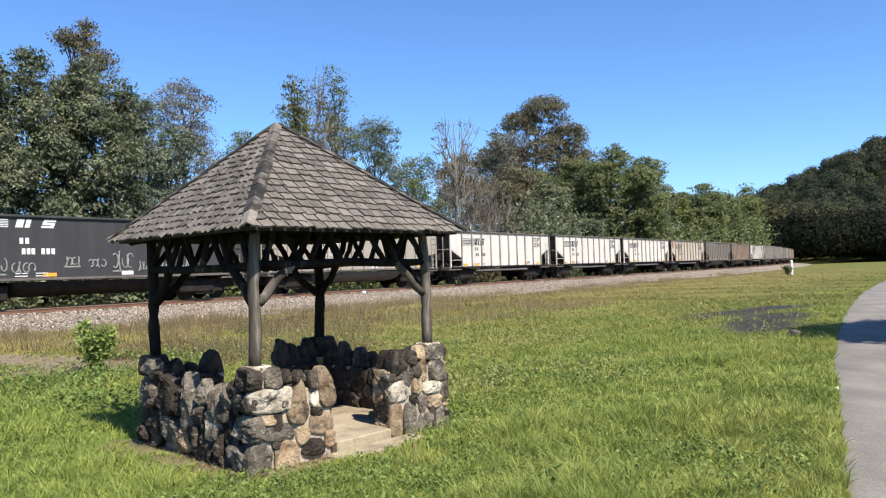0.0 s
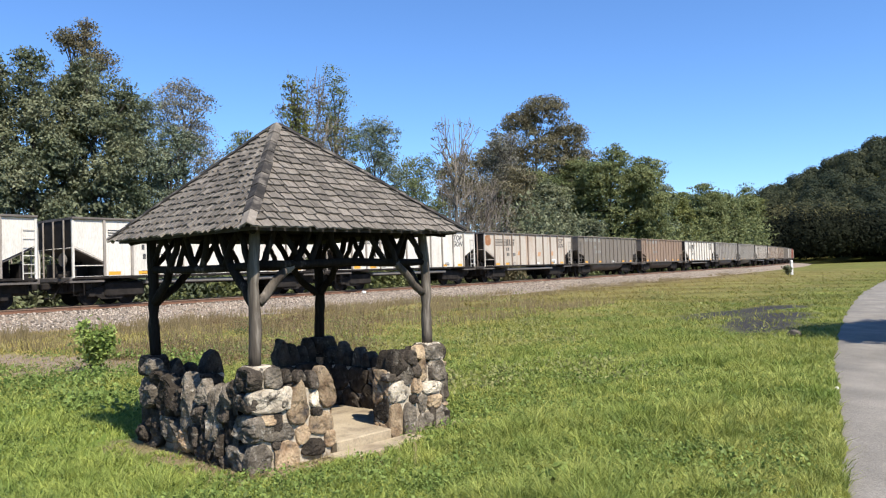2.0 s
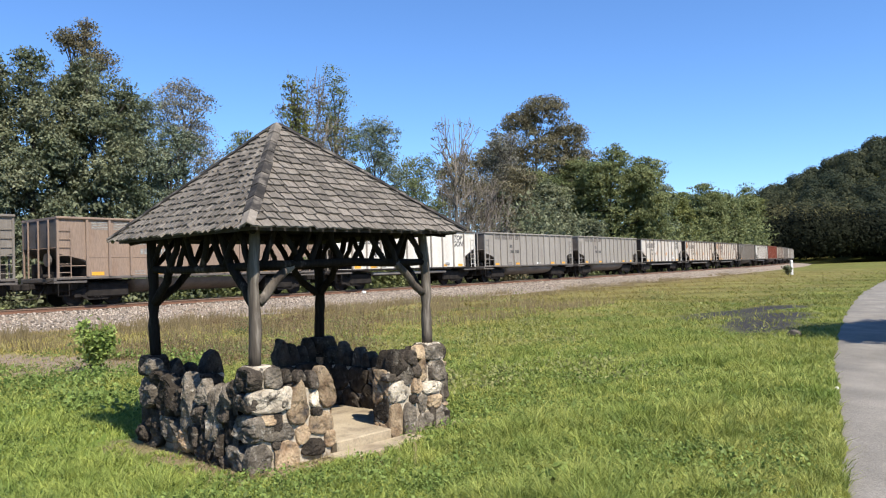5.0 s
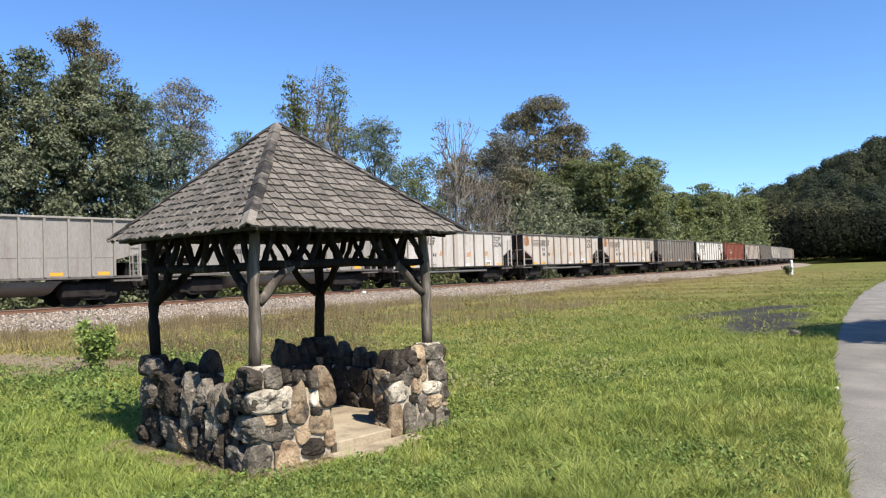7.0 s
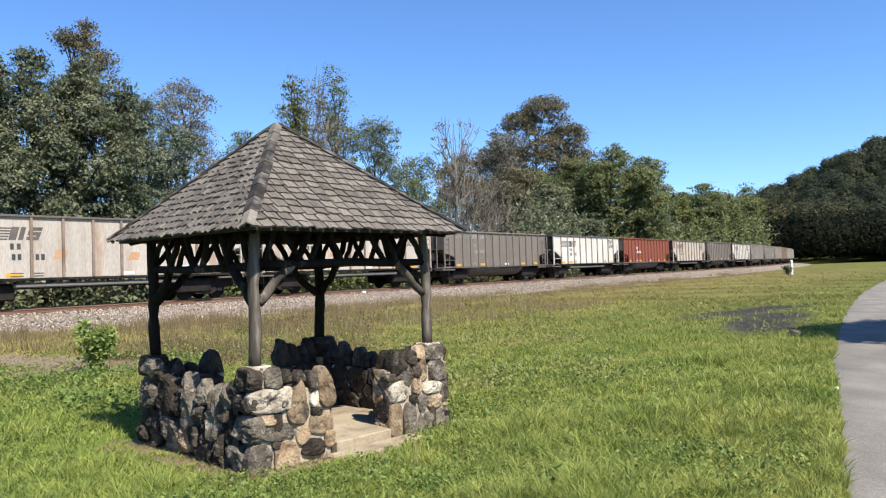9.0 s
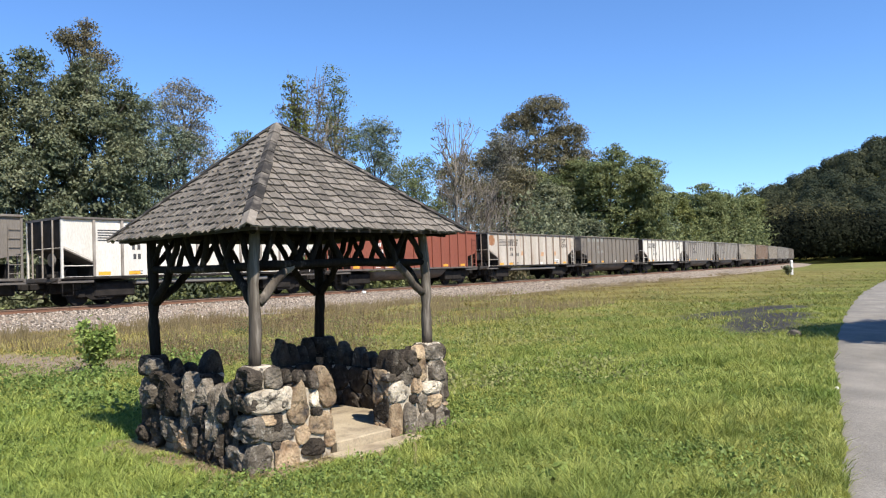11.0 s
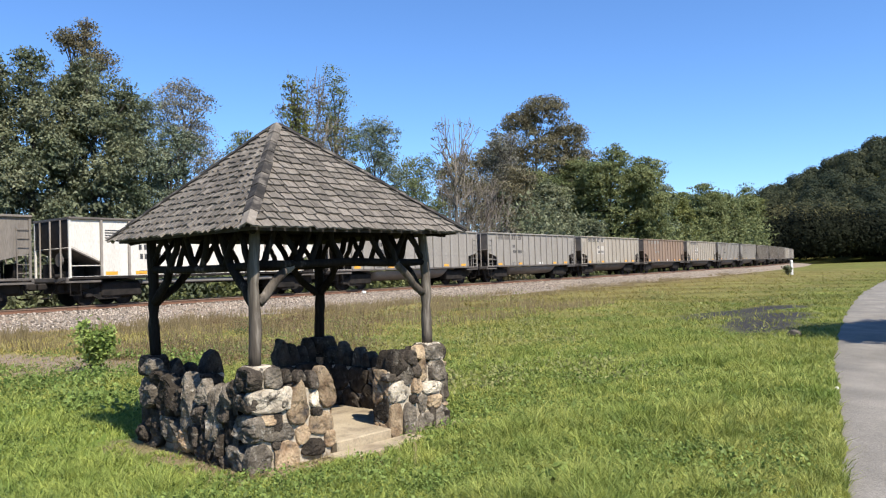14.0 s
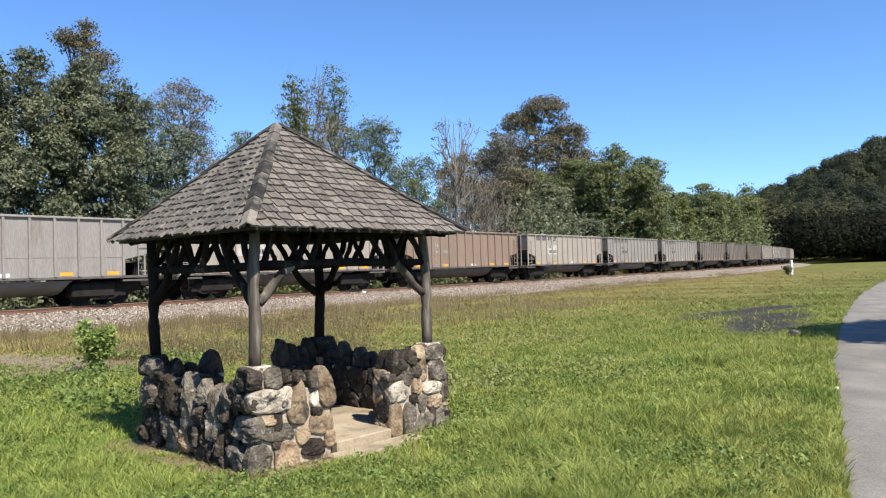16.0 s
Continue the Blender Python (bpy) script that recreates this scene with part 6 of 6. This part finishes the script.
def build_rock(name, x, y, size, mat, label, seed):
    """A small lump with an uneven surface."""
    bm = bmesh.new()
    bmesh.ops.create_icosphere(bm, subdivisions=2, radius=size)
    for v in bm.verts:
        k = 1 + 0.35 * noise.noise(v.co / size * 1.3 + Vector((seed, 0, 0)))
        v.co = Vector((v.co.x * k, v.co.y * k * 0.8, v.co.z * k * 0.65))
    me = bpy.data.meshes.new(name)
    bm.to_mesh(me)
    bm.free()
    tagged(part(name, me, mat, m=pose(x, y, ground_z(x, y) + size * 0.35, 0, 0, 40 * seed)), label, name)


def build_broadleaf():
    """Low broad-leaved weeds among the grass near the trail."""
    rng = np.random.default_rng(31)
    cs, ss = [], []
    while len(cs) < 2700:
        r, a = 4.3 * (34 / 4.3) ** rng.random(), math.radians(-32 + 60 * rng.random())
        x, y = r * math.sin(a), r * math.cos(a)
        if blocked(x + 0.3, y) or on_bare(x, y) or side_of_track(x, y) < 13 or noise.noise((x * 0.5, y * 0.5, 20)) + 0.5 * noise.noise((x * 1.7, y * 1.7, 21)) < -0.08:
            continue
        n = 26
        wide = 0.05 + 0.06 * rng.random() + 0.004 * r
        q = rng.normal(size=(n, 3)) * (wide, wide, 0.025)
        q[:, 2] = np.abs(q[:, 2]) + 0.03 + 0.05 * rng.random()
        cs.append(q + (x, y, ground_z(x, y)))
        ss.append((0.016 + 0.022 * rng.random() + 0.0003 * r) * (0.6 + 0.8 * rng.random(n)))
    v, f = leaf_quads(np.concatenate(cs), np.concatenate(ss), rng, 0.0)
    tagged(part("broadleaf_weeds", array_mesh("broadleaf_weeds", v, f), LEAF_WEED), "low broad-leaved weeds scattered in the grass", "weeds", kind="stuff")


def build_dry_weeds():
    """Tall dry stems between the shelter and the track, and rank green weeds before them."""
    rng = np.random.default_rng(61)
    n = 52000
    s, o = -40 + 95 * rng.random(n), 5.6 + 13.5 * rng.random(n) ** 1.4
    v = np.zeros((n, 3, 3))
    k = 0
    for i in range(n):
        x, y, _ = track(s[i], o[i])
        if on_gravel(x, y) or noise.noise((x * 0.35, y * 0.35, 30)) < -0.05 + 0.3 * (s[i] > -5) + 0.10 * max(o[i] - 8, 0) * (s[i] > -12):
            continue
        h = (0.16 + 0.30 * rng.random()) * (1.2 if noise.noise((x, y, 3)) > 0 else 0.8)
        a, w = 6.28 * rng.random(), 0.006 + 0.010 * rng.random()
        z = ground_z(x, y)
        v[k] = ((x - w, y, z), (x + w, y, z), (x + 0.3 * h * math.cos(a), y + 0.3 * h * math.sin(a), z + h))
        k += 1
    f = np.arange(3 * k).reshape(k, 3)
    tagged(part("dry_weeds", array_mesh("dry_weeds", v[:k].reshape(-1, 3), f), LEAF_DRY), "tall dry brown weed stems beside the ballast", "weeds", kind="stuff")
    cs, ss = [], []
    while len(cs) < 420:
        x, y = -12.5 + 10 * rng.random(), 9.6 + 7.5 * rng.random()
        if blocked(x, y) or on_gravel(x, y) or noise.noise((x * 0.45, y * 0.45, 40)) < 0.02 or x > -0.28 * y - 0.5:
            continue
        m = 34
        q = rng.normal(size=(m, 3)) * (0.13, 0.13, 0.09)
        q[:, 2] = np.abs(q[:, 2]) + 0.07
        cs.append(q + (x, y, ground_z(x, y)))
        ss.append((0.035 + 0.035 * rng.random()) * (0.6 + 0.8 * rng.random(m)))
    q, f = leaf_quads(np.concatenate(cs), np.concatenate(ss), rng, 0.0)
    tagged(part("rank_weeds", array_mesh("rank_weeds", q, f), LEAF_WEED), "rank green weeds by the gravel patch", "weeds", kind="stuff")


def build_dead_growth():
    """Tangled dead weeds with some green among them, behind the shelter."""
    rng = np.random.default_rng(91)
    heaps = {True: ([], []), False: ([], [])}
    while len(heaps[True][0]) < 330:
        x, y = -9.5 + 9.0 * rng.random(), 14.5 + 15 * rng.random()
        if blocked(x, y) or on_gravel(x, y) or noise.noise((x * 0.3, y * 0.3, 60)) < -0.15 or abs(x + 5.0 + 0.1 * (y - 20)) > 3.2:
            continue
        dead = noise.noise((x * 0.6, y * 0.6, 61)) + 0.2 * rng.normal() < 0.28
        m, wide, tall = 60, 0.14 + 0.18 * rng.random(), 0.08 + 0.12 * rng.random()
        q = rng.normal(size=(m, 3)) * (wide, wide, tall)
        q[:, 2] = np.abs(q[:, 2]) + 0.03
        heaps[dead][0].append(q + (x, y, ground_z(x, y)))
        heaps[dead][1].append((0.022 + 0.02 * rng.random()) * (0.6 + 0.8 * rng.random(m)))
    for dead, name, mat, label in ((True, "dead_weeds", LEAF_DEAD, "tangled dead brown weeds behind the shelter"), (False, "field_weeds", LEAF_GREEN, "leafy green weeds among the dead growth")):
        q, f = leaf_quads(np.concatenate(heaps[dead][0]), np.concatenate(heaps[dead][1]), rng, -0.4)
        tagged(part(name, array_mesh(name, q, f), mat), label, "weeds", kind="stuff")


def build_meadow_weeds():
    """Loose clumps of taller olive weeds in the meadow before the track."""
    rng = np.random.default_rng(71)
    cs, ss, k = [], [], 0
    while k < 130:
        r, a = 10.5 * (52 / 10.5) ** rng.random(), math.radians(-30 + 58 * rng.random())
        x, y = r * math.sin(a), r * math.cos(a)
        if blocked(x, y) or on_bare(x, y) or x < -0.33 * y or x > path_edge(y) - 1.0 or noise.noise((x * 0.3, y * 0.3, 50)) < 0.10:
            continue
        k += 1
        m, wide, tall = 34, 0.10 + 0.16 * rng.random() + 0.004 * r, 0.06 + 0.10 * rng.random()
        q = rng.normal(size=(m, 3)) * (wide, wide, tall)
        q[:, 2] = np.abs(q[:, 2]) + 0.05
        cs.append(q + (x, y, ground_z(x, y)))
        ss.append((0.03 + 0.02 * rng.random() + 0.0012 * r) * (0.6 + 0.8 * rng.random(m)))
    q, f = leaf_quads(np.concatenate(cs), np.concatenate(ss), rng, -0.6)
    tagged(part("meadow_weeds", array_mesh("meadow_weeds", q, f), LEAF_MEADOW), "loose clumps of olive-green weeds in the meadow", "weeds", kind="stuff")


def build_litter():
    """Dry straw lying on the bare soil round the shelter."""
    rng = np.random.default_rng(81)
    n = 2600
    edge, along, out = rng.integers(0, 2, n), -1.35 + 2.7 * rng.random(n), 0.02 + 0.42 * rng.random(n) ** 1.6
    lx, ly = np.where(edge == 0, along, -HX - out), np.where(edge == 0, -HY - out, along)
    ca, sa = math.cos(radians(47.86)), math.sin(radians(47.86))
    x, y = GAZ.translation.x + lx * ca - ly * sa, GAZ.translation.y + lx * sa + ly * ca
    a, ln, rise = 6.28 * rng.random(n), 0.04 + 0.10 * rng.random(n), 0.05 * rng.random(n) ** 2
    dx, dy = np.cos(a) * ln, np.sin(a) * ln
    v = np.stack([np.stack([x - dy * 0.04, y + dx * 0.04, np.full(n, 0.006)], 1), np.stack([x + dy * 0.04, y - dx * 0.04, np.full(n, 0.006)], 1), np.stack([x + dx, y + dy, 0.008 + rise], 1)], 1)
    keep = ~((lx > -0.5) & (lx < 0.62) & (edge == 0))
    tagged(part("straw_litter", array_mesh("straw_litter", v[keep].reshape(-1, 3), np.arange(3 * keep.sum()).reshape(-1, 3)), LEAF_DRY), "dry straw lying on bare soil round the shelter", "straw", kind="stuff")


build_litter()
build_grass()
build_dry_weeds()
build_dead_growth()
build_meadow_weeds()
build_broadleaf()
build_shrub("shrub", -6.75, 14.6, 0.95, 0.80, LEAF_SHRUB, "bright green leafy shrub growing in the grass", 51, 1500, 0.085)
build_shrub("shrub", 37.7, 83.2, 1.05, 0.8, LEAF_DARK, "small dark shrub beside the marker post", 52, 900, 0.16)
build_shrub("weed", 0.83, 5.98, 0.16, 0.30, LEAF_SHRUB, "low broad-leaved plant with pale green leaves in the grass", 53, 90, 0.11)
build_post()
build_rock("rock", 7.79, 17.0, 0.17, MAT_GREYSTONE, "small rounded grey rock in the grass by the trail", 3)
build_rock("litter", 5.10, 10.0, 0.045, MAT_POST, "crumpled white scrap of litter at the trail's edge", 5)
bx, by, _ = track(-10.07, 1.6)
block = part("concrete_block", Mesh().box((-0.13, -0.09, -0.02), (0.13, 0.09, 0.13), 0.03), MAT_POST, m=pose(bx, by, RAIL_TOP - 0.19, 0, 4, 30))
tagged(block, "pale broken concrete block lying on the ballast", "concrete block")


# ---- the running train ----
ROLL = math.degrees(TRAIN_SPEED / 0.46) / FPS     # turn of a wheel in a thirtieth of a second
ROLLING = {side: [(i / FPS, pose(dx, 0, 0.46, 0, -ROLL * i, 0)) for i in range(16 * FPS + 1)] for side, dx in ((True, 0.88), (False, -0.88))}


SLACK = {2: 0.11, 3: 0.22, 4: 0.34, 10: -0.18, 11: -0.5, 12: -0.42, 13: 0.17, 14: 0.2, 15: 0.22, 16: 0.25, 17: 0.25, 18: 0.4, 19: 0.5, 20: 0.53, 21: 0.3, 22: 0.1}   # play of the couplers, car by car


def motions():
    mids, s = {}, GAP_S - PITCH[False]            # middles of the cars at the start; the first gap lies behind car 0
    for k, car in TRAIN:
        if k >= 0:
            mids[k] = s + PITCH[car["tub"]] / 2
            s += PITCH[car["tub"]]
    s = GAP_S - PITCH[False]
    for k, car in reversed(TRAIN):
        if k < 0:
            mids[k] = s - PITCH[car["tub"]] / 2
            s -= PITCH[car["tub"]]
    for k, car in TRAIN:
        mid = mids[k] + SLACK.get(k - FIRST_CAR, 0.0)
        rows = []
        for i in range(17):
            x, y, a = track(mid - TRAIN_SPEED * i)
            rows.append((float(i), pose(x, y, RAIL_TOP, 0, 0, math.degrees(a))))
        walk(car, rows)
        for truck in car.children:
            for wheels in truck.children:
                if wheels.name.startswith("wheelset"):
                    walk(wheels, ROLLING[wheels.location.x > 0])


motions()
